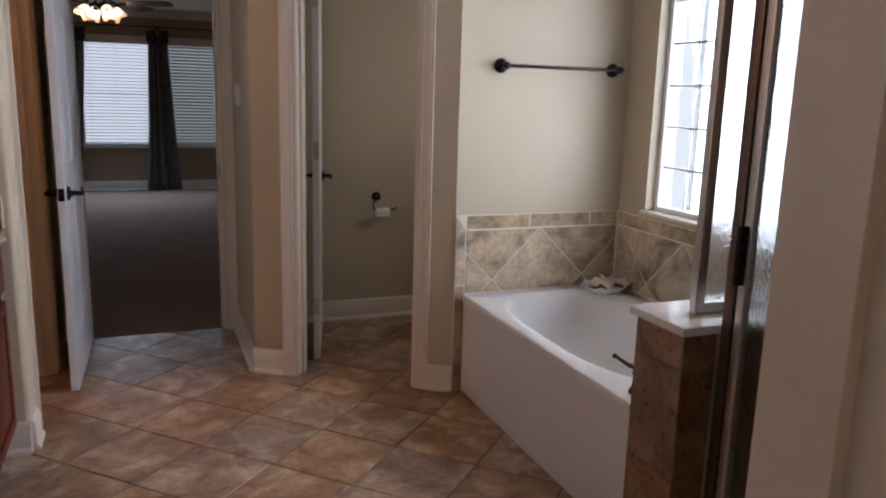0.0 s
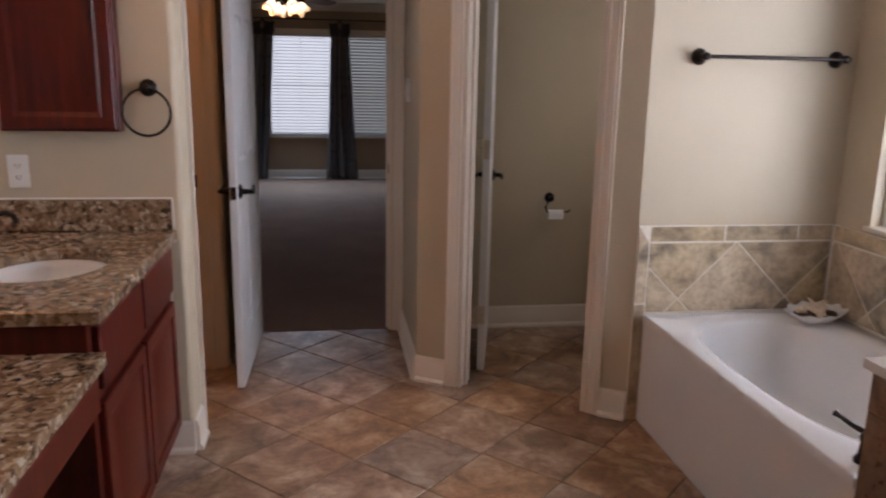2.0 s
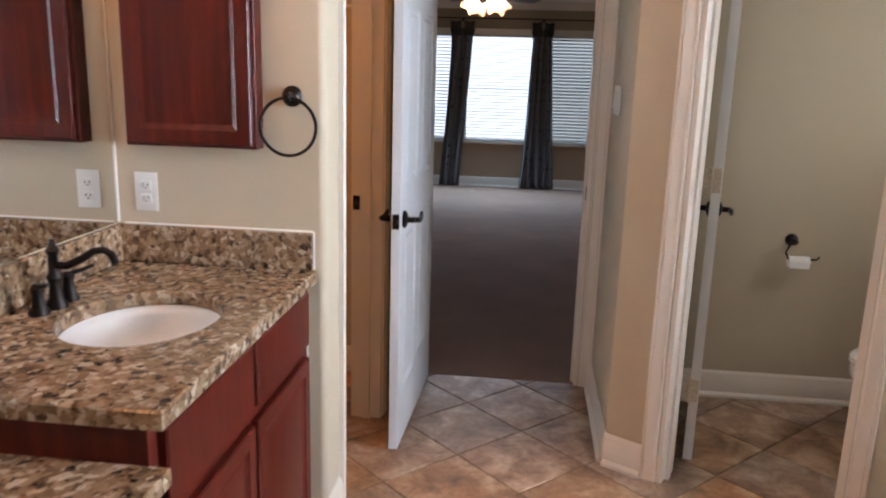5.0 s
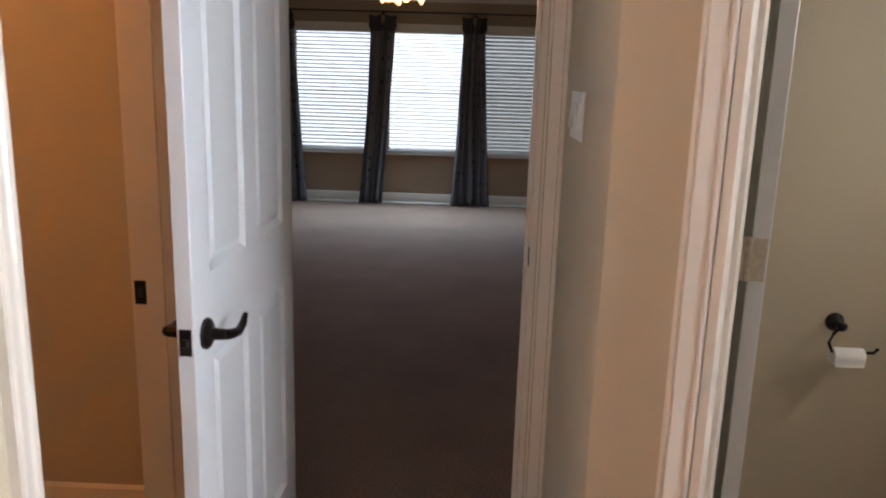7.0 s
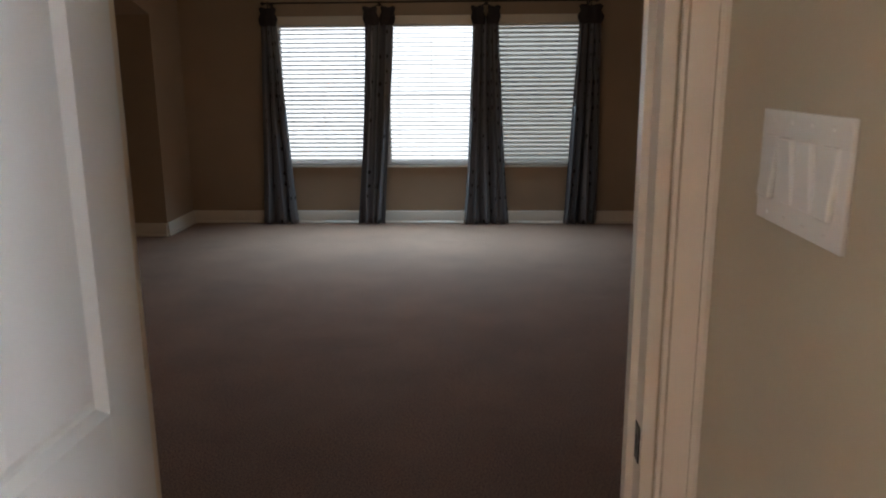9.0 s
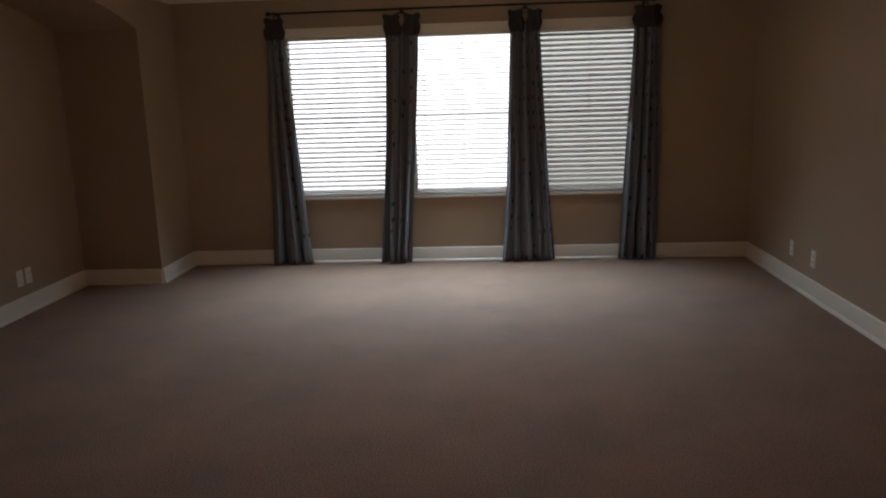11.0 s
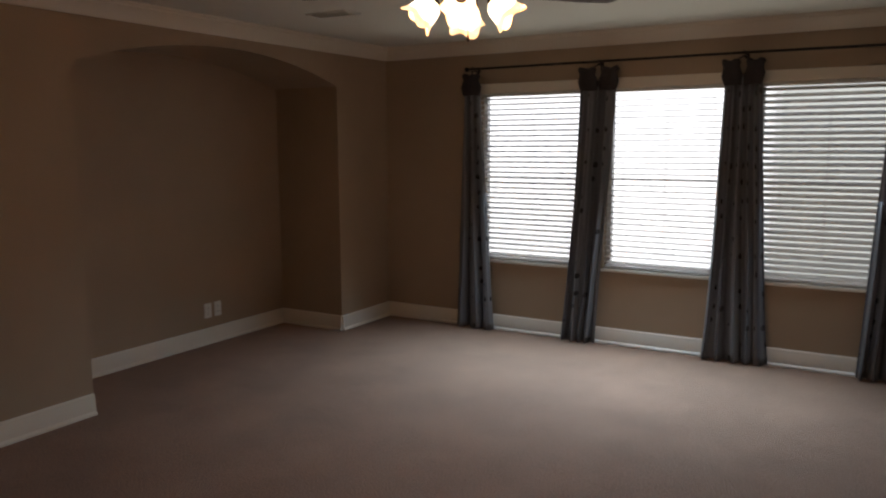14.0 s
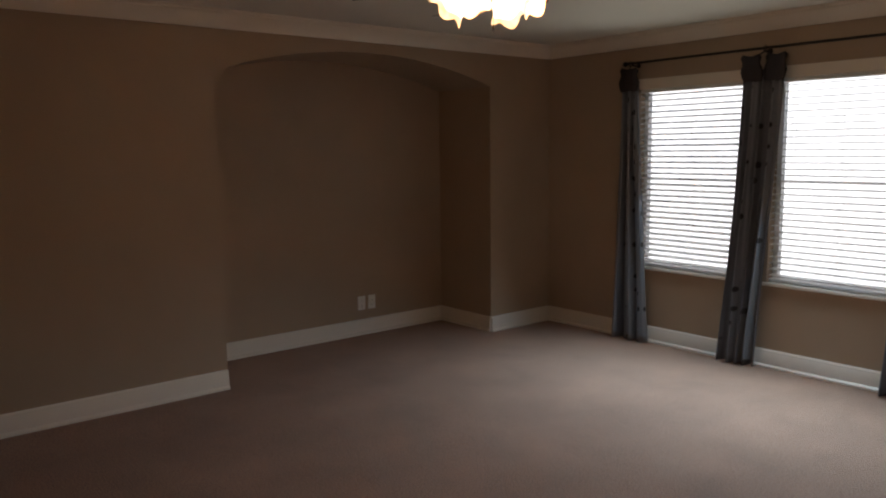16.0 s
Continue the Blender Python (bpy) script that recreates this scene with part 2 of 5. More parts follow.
PANE = glass_material("clear_window_glass", 0.0, 0, 0, (0.97, 0.98, 0.98), None)
BLOCK = glass_material("glass_block", 0.12, 22, 0.5, (0.93, 0.96, 0.95), (1, 1, 1))


def mirror_material():
    m, n, l, b = material("silvered_mirror", 0.015, 1.0)
    b.inputs["Base Color"].default_value = (0.86, 0.88, 0.87, 1)
    return m


MIRROR = mirror_material()


def shade_material(name, strength, lo=(1.0, 0.60, 0.30), hi=(1.0, 0.80, 0.55)):
    """Frosted amber lamp shade, lit from inside."""
    m, n, l, b = material(name, 0.35)
    t = noise_tex(n, l, 18, 4)
    r = ramp(n, l, t.outputs["Fac"], [(0.3, lo), (0.7, hi)])
    l.new(r.outputs["Color"], b.inputs["Emission Color"])
    l.new(r.outputs["Color"], b.inputs["Base Color"])
    b.inputs["Emission Strength"].default_value = strength
    return m


SHADE = shade_material("frosted_lamp_glass", 6.0, (1.0, 0.70, 0.40), (1.0, 0.86, 0.62))
SHADE_RIM = shade_material("amber_lamp_glass_rim", 2.4, (1.0, 0.50, 0.20), (1.0, 0.74, 0.44))



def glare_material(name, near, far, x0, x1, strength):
    """Overexposed distance as emission; brightness put in the colour, near to far along x."""
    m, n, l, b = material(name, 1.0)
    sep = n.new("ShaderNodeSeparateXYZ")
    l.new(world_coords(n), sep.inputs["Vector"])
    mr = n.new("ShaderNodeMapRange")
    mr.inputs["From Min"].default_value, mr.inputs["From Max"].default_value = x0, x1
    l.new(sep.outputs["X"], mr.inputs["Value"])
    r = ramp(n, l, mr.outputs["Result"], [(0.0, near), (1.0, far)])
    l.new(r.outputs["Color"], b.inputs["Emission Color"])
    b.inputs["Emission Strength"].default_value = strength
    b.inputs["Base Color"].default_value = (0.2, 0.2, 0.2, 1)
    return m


# Outdoor brightness as glow, cut to about a third behind the last window.
GLARE_BED = glare_material("garden_backdrop_glow", (0.93, 0.98, 1.0), (0.34, 0.37, 0.345), -0.31, -0.13, 2.1)
GLARE_BATH = glare_material("daylight_backdrop_glow", (0.96, 1.0, 0.98), (0.96, 1.0, 0.98), 0, 1, 2.6)

# ---------------------------------------------------------------- building helpers


def box(bm, x0, x1, y0, y1, z0, z1, bevel=0.0, segs=2):
    vs = [bm.verts.new((x, y, z)) for x in (x0, x1) for y in (y0, y1) for z in (z0, z1)]
    fs = []
    for q in ((0, 1, 3, 2), (4, 6, 7, 5), (0, 4, 5, 1), (2, 3, 7, 6), (0, 2, 6, 4), (1, 5, 7, 3)):
        fs.append(bm.faces.new([vs[i] for i in q]))
    if bevel:
        es = list({e for f in fs for e in f.edges})
        bmesh.ops.bevel(bm, geom=es, offset=bevel, segments=segs, affect="EDGES", profile=0.6)


def prism(bm, profile, origin, du, dv, dl, length):
    """Extrudes a closed profile of (u, v) along dl."""
    o, du, dv, dl = Vector(origin), Vector(du), Vector(dv), Vector(dl)
    a = [bm.verts.new(o + du * u + dv * v) for u, v in profile]
    b = [bm.verts.new(o + du * u + dv * v + dl * length) for u, v in profile]
    k = len(profile)
    for i in range(k):
        bm.faces.new((a[i], a[(i + 1) % k], b[(i + 1) % k], b[i]))
    bm.faces.new(a[::-1])
    bm.faces.new(b)


def lathe(bm, profile, centre, axis=(0, 0, 1), n=24, squash=(1, 1)):
    """Turns (radius, height) pairs round an axis through centre."""
    q = Vector((0, 0, 1)).rotation_difference(Vector(axis))
    rings = []
    for r, h in profile:
        rings.append([bm.verts.new(Vector(centre) + q @ Vector((r * squash[0] * math.cos(2 * math.pi * i / n), r * squash[1] * math.sin(2 * math.pi * i / n), h))) for i in range(n)])
    for a, b in zip(rings, rings[1:]):
        for i in range(n):
            bm.faces.new((a[i], a[(i + 1) % n], b[(i + 1) % n], b[i]))
    if profile[0][0] > 1e-4:
        bm.faces.new(rings[0][::-1])
    if profile[-1][0] > 1e-4:
        bm.faces.new(rings[-1])


def tube(bm, pts, radius, n=10, closed=False):
    """A round bar along points; radius may be a list."""
    pts = [Vector(p) for p in pts]
    k = len(pts)
    rings, up = [], Vector((0.13, 0.27, 0.95)).normalized()
    for i, p in enumerate(pts):
        a = pts[(i - 1) % k] if closed or i else pts[0]
        b = pts[(i + 1) % k] if closed or i < k - 1 else pts[-1]
        d = (b - a).normalized()
        s = d.cross(up)
        if s.length < 0.05:
            s = d.cross(Vector((1, 0, 0)))
        s.normalize()
        t = s.cross(d)
        r = radius[i] if isinstance(radius, (list, tuple)) else radius
        rings.append([bm.verts.new(p + s * r * math.cos(2 * math.pi * j / n) + t * r * math.sin(2 * math.pi * j / n)) for j in range(n)])
    pairs = list(zip(rings, rings[1:])) + ([(rings[-1], rings[0])] if closed else [])
    for a, b in pairs:
        for j in range(n):
            bm.faces.new((a[j], a[(j + 1) % n], b[(j + 1) % n], b[j]))
    if not closed:
        bm.faces.new(rings[0][::-1])
        bm.faces.new(rings[-1])


def finish(bm, name, mat, smooth=0):
    bmesh.ops.remove_doubles(bm, verts=bm.verts, dist=1e-5)
    bmesh.ops.recalc_face_normals(bm, faces=bm.faces)
    me = bpy.data.meshes.new(name)
    bm.to_mesh(me)
    bm.free()
    me.materials.append(mat)
    if smooth:
        me.shade_smooth()
        me.set_sharp_from_angle(angle=radians(smooth))
    return me


def part(name, bm, mat, parent=None, label="", smooth=35):
    ob = new(name, finish(bm, name, mat, smooth))
    if parent:
        ob.parent = parent
    if label:
        tagged(ob, label)
    return ob


def thing(name, label, category, loc=(0, 0, 0), rz=0, group=""):
    ob = new(name)
    ob.empty_display_size = 0.1
    ob.matrix_basis = pose(*loc, 0, 0, rz)
    return tagged(ob, label, category, group)


def single(name, bm, mat, label, category, group="", smooth=35):
    return tagged(part(name, bm, mat, None, "", smooth), label, category, group)


def structure(name, bm, mat, label, category, smooth=0):
    return tagged(part(name, bm, mat, None, "", smooth), label, category, "", "structure")


def wall_run(name, p0, p1, thick, z0, z1, mat, label, openings=(), category="wall"):
    """A wall whose seen face runs from p0 to p1 with its body to the left of that way; openings are (s0, s1, za, zb)."""
    p0, p1 = Vector((*p0, 0)), Vector((*p1, 0))
    d = (p1 - p0).normalized()
    nrm = Vector((-d.y, d.x, 0))
    total = (p1 - p0).length
    bm = bmesh.new()

    def block(s0, s1, a, b):
        if s1 - s0 < 1e-4 or b - a < 1e-4:
            return
        prism(bm, [(s0, a), (s1, a), (s1, b), (s0, b)], p0, d, (0, 0, 1), nrm, thick)
    s = 0.0
    for s0, s1, a, b in sorted(openings):
        block(s, s0, z0, z1)
        block(s0, s1, z0, a)
        block(s0, s1, b, z1)
        s = s1
    block(s, total, z0, z1)
    return structure(name, bm, mat, label, category)


BASE = [(0, 0), (0.028, 0), (0.028, 0.012), (0.020, 0.022), (0.016, 0.024), (0.016, 0.098), (0.012, 0.106), (0.012, 0.114), (0.005, 0.126), (0, 0.126)]


def baseboard(p0, p1, mat=TRIM, name="baseboard", scale=1.0):
    """A moulded board along the floor from p0 to p1; the room lies to the right of that way."""
    p0, p1 = Vector((*p0, 0)), Vector((*p1, 0))
    d = (p1 - p0).normalized()
    bm = bmesh.new()
    prism(bm, [(u, v * scale) for u, v in BASE], p0, (d.y, -d.x, 0), (0, 0, 1), d, (p1 - p0).length)
    return structure(name, bm, mat, "white moulded baseboard with shoe strip along wall", "baseboard", 30)


CASING = [(0, 0), (0.011, 0), (0.013, 0.005), (0.009, 0.010), (0.012, 0.018), (0.016, 0.032), (0.018, 0.042), (0.014, 0.045), (0.018, 0.050), (0.018, 0.057), (0, 0.057)]


def casing(name, p, d, width, height, label):
    """Moulded trim round a doorway: p is the opening's floor point on the wall face, d the way along the face, the room to the right of d."""
    p, d = Vector((*p, 0)), Vector((*d, 0)).normalized()
    out = Vector((d.y, -d.x, 0))
    holder = thing(name, label, "door trim")
    holder["kind"] = "structure"
    for start, way in ((p, -d), (p + d * width, d)):
        bm = bmesh.new()
        prism(bm, CASING, start + way * 0.004, out, way, (0, 0, 1), height)
        part("casing_leg", bm, TRIM, holder, smooth=30)
    bm = bmesh.new()
    prism(bm, CASING, p - d * 0.061 + Vector((0, 0, height)), out, (0, 0, 1), d, width + 0.122)
    part("casing_head", bm, TRIM, holder, smooth=30)
    return holder


def jamb(name, p, d, width, height, depth, label):
    """Door lining inside an opening, with a stop; depth goes to the left of d."""
    p, d = Vector((*p, 0)), Vector((*d, 0)).normalized()
    inn = Vector((-d.y, d.x, 0))
    holder = thing(name, label, "door jamb")
    holder["kind"] = "structure"
    for s, way in ((0, 1), (width, -1)):
        bm = bmesh.new()
        prism(bm, [(0, -0.004), (0.018, -0.004), (0.018, depth * 0.36), (0.029, depth * 0.36), (0.029, depth * 0.62), (0.018, depth * 0.62), (0.018, depth + 0.004), (0, depth + 0.004)], p + d * s, d * way, inn, (0, 0, 1), height)
        part("side_jamb", bm, TRIM, holder, smooth=0)
    bm = bmesh.new()
    prism(bm, [(0.0, -0.004), (-0.018, -0.004), (-0.018, depth + 0.004), (0.0, depth + 0.004)], p + Vector((0, 0, height)), (0, 0, 1), inn, d, width)
    part("head_jamb", bm, TRIM, holder, smooth=0)
    return holder


def clip(poly, a, b, c):
    """Keeps the part of a polygon where a*x + b*y <= c."""
    out = []
    for i, p in enumerate(poly):
        q = poly[(i + 1) % len(poly)]
        fp, fq = a * p[0] + b * p[1] - c, a * q[0] + b * q[1] - c
        if fp <= 0:
            out.append(p)
        if fp * fq < 0:
            t = fp / (fp - fq)
            out.append((p[0] + (q[0] - p[0]) * t, p[1] + (q[1] - p[1]) * t))
    return out


def area(poly):
    return abs(sum(p[0] * q[1] - q[0] * p[1] for p, q in zip(poly, poly[1:] + poly[:1]))) / 2


def tile_mesh(poly, height, mat, edge=0.004, to_world=None):
    """A slab with eased upper edges over a convex outline."""
    bm = bmesh.new()
    cx, cy = sum(p[0] for p in poly) / len(poly), sum(p[1] for p in poly) / len(poly)

    def inset(p, e):
        r = math.hypot(p[0] - cx, p[1] - cy)
        k = max(0.0, 1 - e / max(r, 1e-4))
        return cx + (p[0] - cx) * k, cy + (p[1] - cy) * k
    rings = []
    for e, z in ((0, 0), (0, height - edge * 0.6), (edge, height)):
        rings.append([bm.verts.new(to_world(*inset(p, e), z) if to_world else (*inset(p, e), z)) for p in poly])
    k = len(poly)
    for a, b in zip(rings, rings[1:]):
        for i in range(k):
            bm.faces.new((a[i], a[(i + 1) % k], b[(i + 1) % k], b[i]))
    bm.faces.new(rings[-1])
    bm.faces.new(rings[0][::-1])
    return finish(bm, "tile", mat)

# ---------------------------------------------------------------- the plan
X_MIRROR, X_CORNER, Y_END = -1.555, -0.915, -0.64      # vanity wall, end wall's outer corner
Y_BED0, Y_BED1 = 0.745, 0.865                            # wall between bathroom and bedroom
P0, P1 = (0.0, 0.0), (0.868, -0.545)                   # slanting wall of the toilet room
X_BATHWIN, Y_TOWEL = 1.75, -0.545
X_L, X_R, Y_WIN = -3.20, 1.66, 7.34                   # bedroom
NICHE_Y0, NICHE_Y1, NICHE_X = 4.345, 6.65, -3.85
H_BATH, H_BED, H_DOOR = 2.44, 2.36, 2.03
Y_ENTRY = -3.38
slant = Vector((P1[0] - P0[0], P1[1] - P0[1], 0)).normalized()
T0, T1 = 0.235, 0.848                                  # toilet doorway along the slanting wall
DOOR_X0, DOOR_X1 = -0.852, -0.043                      # bedroom doorway
PX = 0.018                                             # passage wall
P0S, CUT = (PX, PX * slant.y / slant.x), PX / slant.x  # where the slanting wall meets it
CL_Y0, CL_Y1 = -0.43, 0.245                             # closet doorway

# walls of the bathroom
wall_run("wall_vanity", (X_MIRROR, -3.38), (X_MIRROR, Y_END), 0.12, 0, H_BATH, WALL, "tan painted wall behind the vanity mirror")
# end wall beside the closet, with a rounded outer corner
bm = bmesh.new()
R = 0.022
arc = [(X_CORNER - R + R * math.sin(a), Y_END + R - R * math.cos(a)) for a in [i * math.pi / 16 for i in range(9)]]
prism(bm, [(X_MIRROR, Y_END)] + arc + [(X_CORNER, CL_Y0), (X_CORNER - 0.12, CL_Y0), (X_CORNER - 0.12, Y_END + 0.12), (X_MIRROR, Y_END + 0.12)], (0, 0, 0), (1, 0, 0), (0, 1, 0), (0, 0, 1), H_BATH)
structure("wall_end", bm, WALL, "tan painted wall end with rounded corner beside closet", "wall", 40)
bm = bmesh.new()
box(bm, X_CORNER - 0.12, X_CORNER, CL_Y0, CL_Y1, H_DOOR, H_BATH)
box(bm, X_CORNER - 0.12, X_CORNER, CL_Y1, Y_BED0, 0, H_BATH)
structure("wall_closet", bm, WALL, "tan painted wall round the closet doorway", "wall")
wall_run("wall_bedroom", (-4.0, Y_BED0), (2.0, Y_BED0), Y_BED1 - Y_BED0, 0, H_BATH, WALL, "tan painted wall between bathroom and bedroom", [(DOOR_X0 + 4.0, DOOR_X1 + 4.0, 0, H_DOOR)])
wall_run("wall_passage", (PX, Y_BED0), P0S, 0.10, 0, H_BATH, WALL, "tan painted passage wall with light switches")
wall_run("wall_slanting", P0S, P1, 0.11, 0, H_BATH, WALL, "tan painted slanting wall with toilet doorway", [(T0 - CUT, T1 - CUT, 0, H_DOOR)])
wall_run("wall_towel", P1, (X_BATHWIN + 0.15, Y_TOWEL), 0.11, 0, H_BATH, WALL, "cream painted wall over the bathtub")
BW0, BW1, BWZ0, BWZ1 = -0.76, -1.87, 0.885, 2.055
wall_run("wall_bath_window", (X_BATHWIN, Y_BED0), (X_BATHWIN, Y_ENTRY - 0.12), 0.16, 0, H_BATH, WALL, "tan painted outer wall with glass block window", [(Y_BED0 - BW0, Y_BED0 - BW1, BWZ0, BWZ1), (0.40, 0.95, 1.35, 2.05)])
wall_run("wall_entry", (X_BATHWIN, Y_ENTRY), (X_MIRROR - 0.12, Y_ENTRY), 0.12, 0, H_BATH, WALL, "tan painted wall with the entry doorway", [(X_BATHWIN + 0.037, X_BATHWIN + 0.812, 0, H_DOOR)])
# closet and hall behind the entry, closing the place
wall_run("wall_closet_back", (-2.7, Y_END + 0.12), (-2.7, Y_BED0), 0.1, 0, H_BATH, WALL, "plain closet back wall")
wall_run("wall_closet_side", (X_MIRROR, Y_END + 0.12), (-2.7, Y_END + 0.12), 0.1, 0, H_BATH, WALL, "plain closet side wall")
wall_run("wall_hall_left", (-1.35, -6.0), (-1.35, Y_ENTRY - 0.12), 0.1, 0, H_BATH, WALL, "plain hall wall")
wall_run("wall_hall_right", (0.35, Y_ENTRY - 0.12), (0.35, -6.0), 0.1, 0, H_BATH, WALL, "plain hall wall")
wall_run("wall_hall_end", (0.45, -6.0), (-1.45, -6.0), 0.1, 0, H_BATH, WALL, "plain hall end wall")

bm = bmesh.new()
box(bm, -2.8, X_BATHWIN + 0.16, -6.1, Y_BED0, H_BATH, H_BATH + 0.1)
structure("ceiling_bath", bm, CEIL, "off-white textured bathroom ceiling", "ceiling")

# floor bed under the tiles
bm = bmesh.new()
box(bm, -2.8, X_BATHWIN + 0.16, -6.1, Y_BED0 + 0.02, -0.15, -0.004)
floor = structure("floor", bm, GROUT, "beige ceramic tiles laid diagonally with dark grout", "floor")

# ---------------------------------------------------------------- bedroom shell
bm = bmesh.new()
box(bm, -4.0, 2.0, Y_BED0 + 0.022, Y_WIN + 0.15, -0.15, 0.0)
structure("floor_carpet", bm, CARPET, "beige-brown cut pile carpet over whole bedroom", "carpet")
wall_run("wall_window", (X_L - 0.8, Y_WIN), (X_R + 0.12, Y_WIN), 0.15, 0, H_BED + 0.1, WALL_BED_DIM, "tan painted bedroom wall with three windows",
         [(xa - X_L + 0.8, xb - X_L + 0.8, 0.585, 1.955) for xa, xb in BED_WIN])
wall_run("wall_bed_right", (X_R, Y_WIN), (X_R, Y_BED1), 0.12, 0, H_BED + 0.1, WALL_BED_DIM, "tan painted bedroom side wall with outlets")
# left wall with an arched niche
ARCH_N = 24
SPRING, APEX = 2.0, 2.185
half = (NICHE_Y1 - NICHE_Y0) / 2
rise = APEX - SPRING
arc_r = (half * half + rise * rise) / (2 * rise)
arch = []
for i in range(ARCH_N + 1):
    u = -half + 2 * half * i / ARCH_N
    arch.append((NICHE_Y0 + half + u, APEX - arc_r + math.sqrt(arc_r * arc_r - u * u)))
bm = bmesh.new()
box(bm, NICHE_X, X_L, Y_BED1, NICHE_Y0, 0, H_BED + 0.1)
box(bm, NICHE_X, X_L, NICHE_Y1, Y_WIN, 0, H_BED + 0.1)
for (ya, za), (yb, zb) in zip(arch, arch[1:]):
    prism(bm, [(ya, za), (yb, zb), (yb, H_BED + 0.1), (ya, H_BED + 0.1)], (NICHE_X, 0, 0), (0, 1, 0), (0, 0, 1), (1, 0, 0), X_L - NICHE_X)
structure("wall_bed_left", bm, WALL_BED_DIM, "tan painted bedroom wall with arched niche opening", "wall")
wall_run("wall_niche_back", (NICHE_X, NICHE_Y0 - 0.1), (NICHE_X, NICHE_Y1 + 0.1), 0.1, 0, H_BED, WALL_BED_DIM, "tan painted back of the arched niche")
bm = bmesh.new()
box(bm, -4.0, 2.0, Y_BED1, Y_WIN + 0.15, H_BED, H_BED + 0.09)
structure("ceiling_bed", bm, CEIL, "off-white textured bedroom ceiling", "ceiling")
CROWN = [(0, 0), (0, -0.105), (0.012, -0.105), (0.016, -0.092), (0.030, -0.070), (0.055, -0.040), (0.072, -0.028), (0.074, -0.016), (0.085, -0.012), (0.085, 0)]


def crown(p0, p1):
    p0, p1 = Vector((*p0, H_BED)), Vector((*p1, H_BED))
    d = (p1 - p0).normalized()
    bm = bmesh.new()
    prism(bm, CROWN, p0, (d.y, -d.x, 0), (0, 0, 1), d, (p1 - p0).length)
    structure("trim_crown", bm, TRIM, "white moulded crown trim under the ceiling", "crown moulding", 30)


crown((X_L, Y_WIN), (X_R, Y_WIN))
crown((X_L, Y_BED1), (X_L, Y_WIN))
crown((X_R, Y_WIN), (X_R, Y_BED1))

# outdoors
bm = bmesh.new()
bmesh.ops.create_grid(bm, x_segments=8, y_segments=8, size=600)
structure("ground", bm, GRASS, "lawn around the house", "ground").location = (0, 0, -0.3)
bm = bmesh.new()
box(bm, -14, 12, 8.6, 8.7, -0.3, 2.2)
structure("backdrop", bm, GLARE_BED, "glowing backdrop for the overexposed garden beyond the bedroom windows", "backdrop")
bm = bmesh.new()
box(bm, 3.4, 3.5, -8, 5, -0.3, 7)
structure("backdrop", bm, GLARE_BATH, "glowing backdrop for the overexposed daylight beyond the bathroom window", "backdrop")

# ---------------------------------------------------------------- trim: baseboards, doorways
baseboard((X_MIRROR, Y_END), (X_CORNER, Y_END))
baseboard((X_CORNER, Y_END - 0.0), (X_CORNER, CL_Y0 - 0.062))
baseboard((PX, Y_BED0), P0S)
baseboard(P0S, (slant.x * (T0 - 0.062), slant.y * (T0 - 0.062)))
baseboard((slant.x * (T1 + 0.062), slant.y * (T1 + 0.062)), P1)
baseboard((0.10, Y_BED0), (X_BATHWIN, Y_BED0))
baseboard((-2.7, Y_BED0), (X_CORNER - 0.12, Y_BED0))
baseboard((X_L, Y_BED1), (X_L, NICHE_Y0))
baseboard((X_L, NICHE_Y1), (X_L, Y_WIN))
baseboard((NICHE_X, NICHE_Y0), (NICHE_X, NICHE_Y1))
baseboard((NICHE_X, NICHE_Y1), (X_L, NICHE_Y1))
baseboard((X_L, Y_WIN), (X_R, Y_WIN))
baseboard((X_R, Y_WIN), (X_R, Y_BED1))

casing("door_trim_1", (DOOR_X0, Y_BED0), (1, 0), DOOR_X1 - DOOR_X0, H_DOOR, "white moulded trim round the bedroom doorway")
jamb("door_jamb_1", (DOOR_X0, Y_BED0), (1, 0), DOOR_X1 - DOOR_X0, H_DOOR, 0.12, "white door lining of the bedroom doorway")
casing("door_trim_2", (slant.x * T0, slant.y * T0), (slant.x, slant.y), T1 - T0, H_DOOR, "white moulded trim round the toilet doorway")
jamb("door_jamb_2", (slant.x * T0, slant.y * T0), (slant.x, slant.y), T1 - T0, H_DOOR, 0.11, "white door lining of the toilet doorway")
casing("door_trim_3", (X_CORNER, CL_Y0), (0, 1), CL_Y1 - CL_Y0, H_DOOR, "white moulded trim round the closet doorway")
jamb("door_jamb_3", (X_CORNER, CL_Y0), (0, 1), CL_Y1 - CL_Y0, H_DOOR, 0.12, "white door lining of the closet doorway")
jamb("door_jamb_4", (-0.037, Y_ENTRY), (-1, 0), 0.775, H_DOOR, 0.12, "white door lining of the entry doorway")
casing("door_trim_4", (-0.037, Y_ENTRY), (-1, 0), 0.775, H_DOOR, "white moulded trim round the entry doorway")
casing("door_trim_5", (-0.812, Y_ENTRY - 0.12), (1, 0), 0.775, H_DOOR, "white moulded trim on the hall side of the entry")

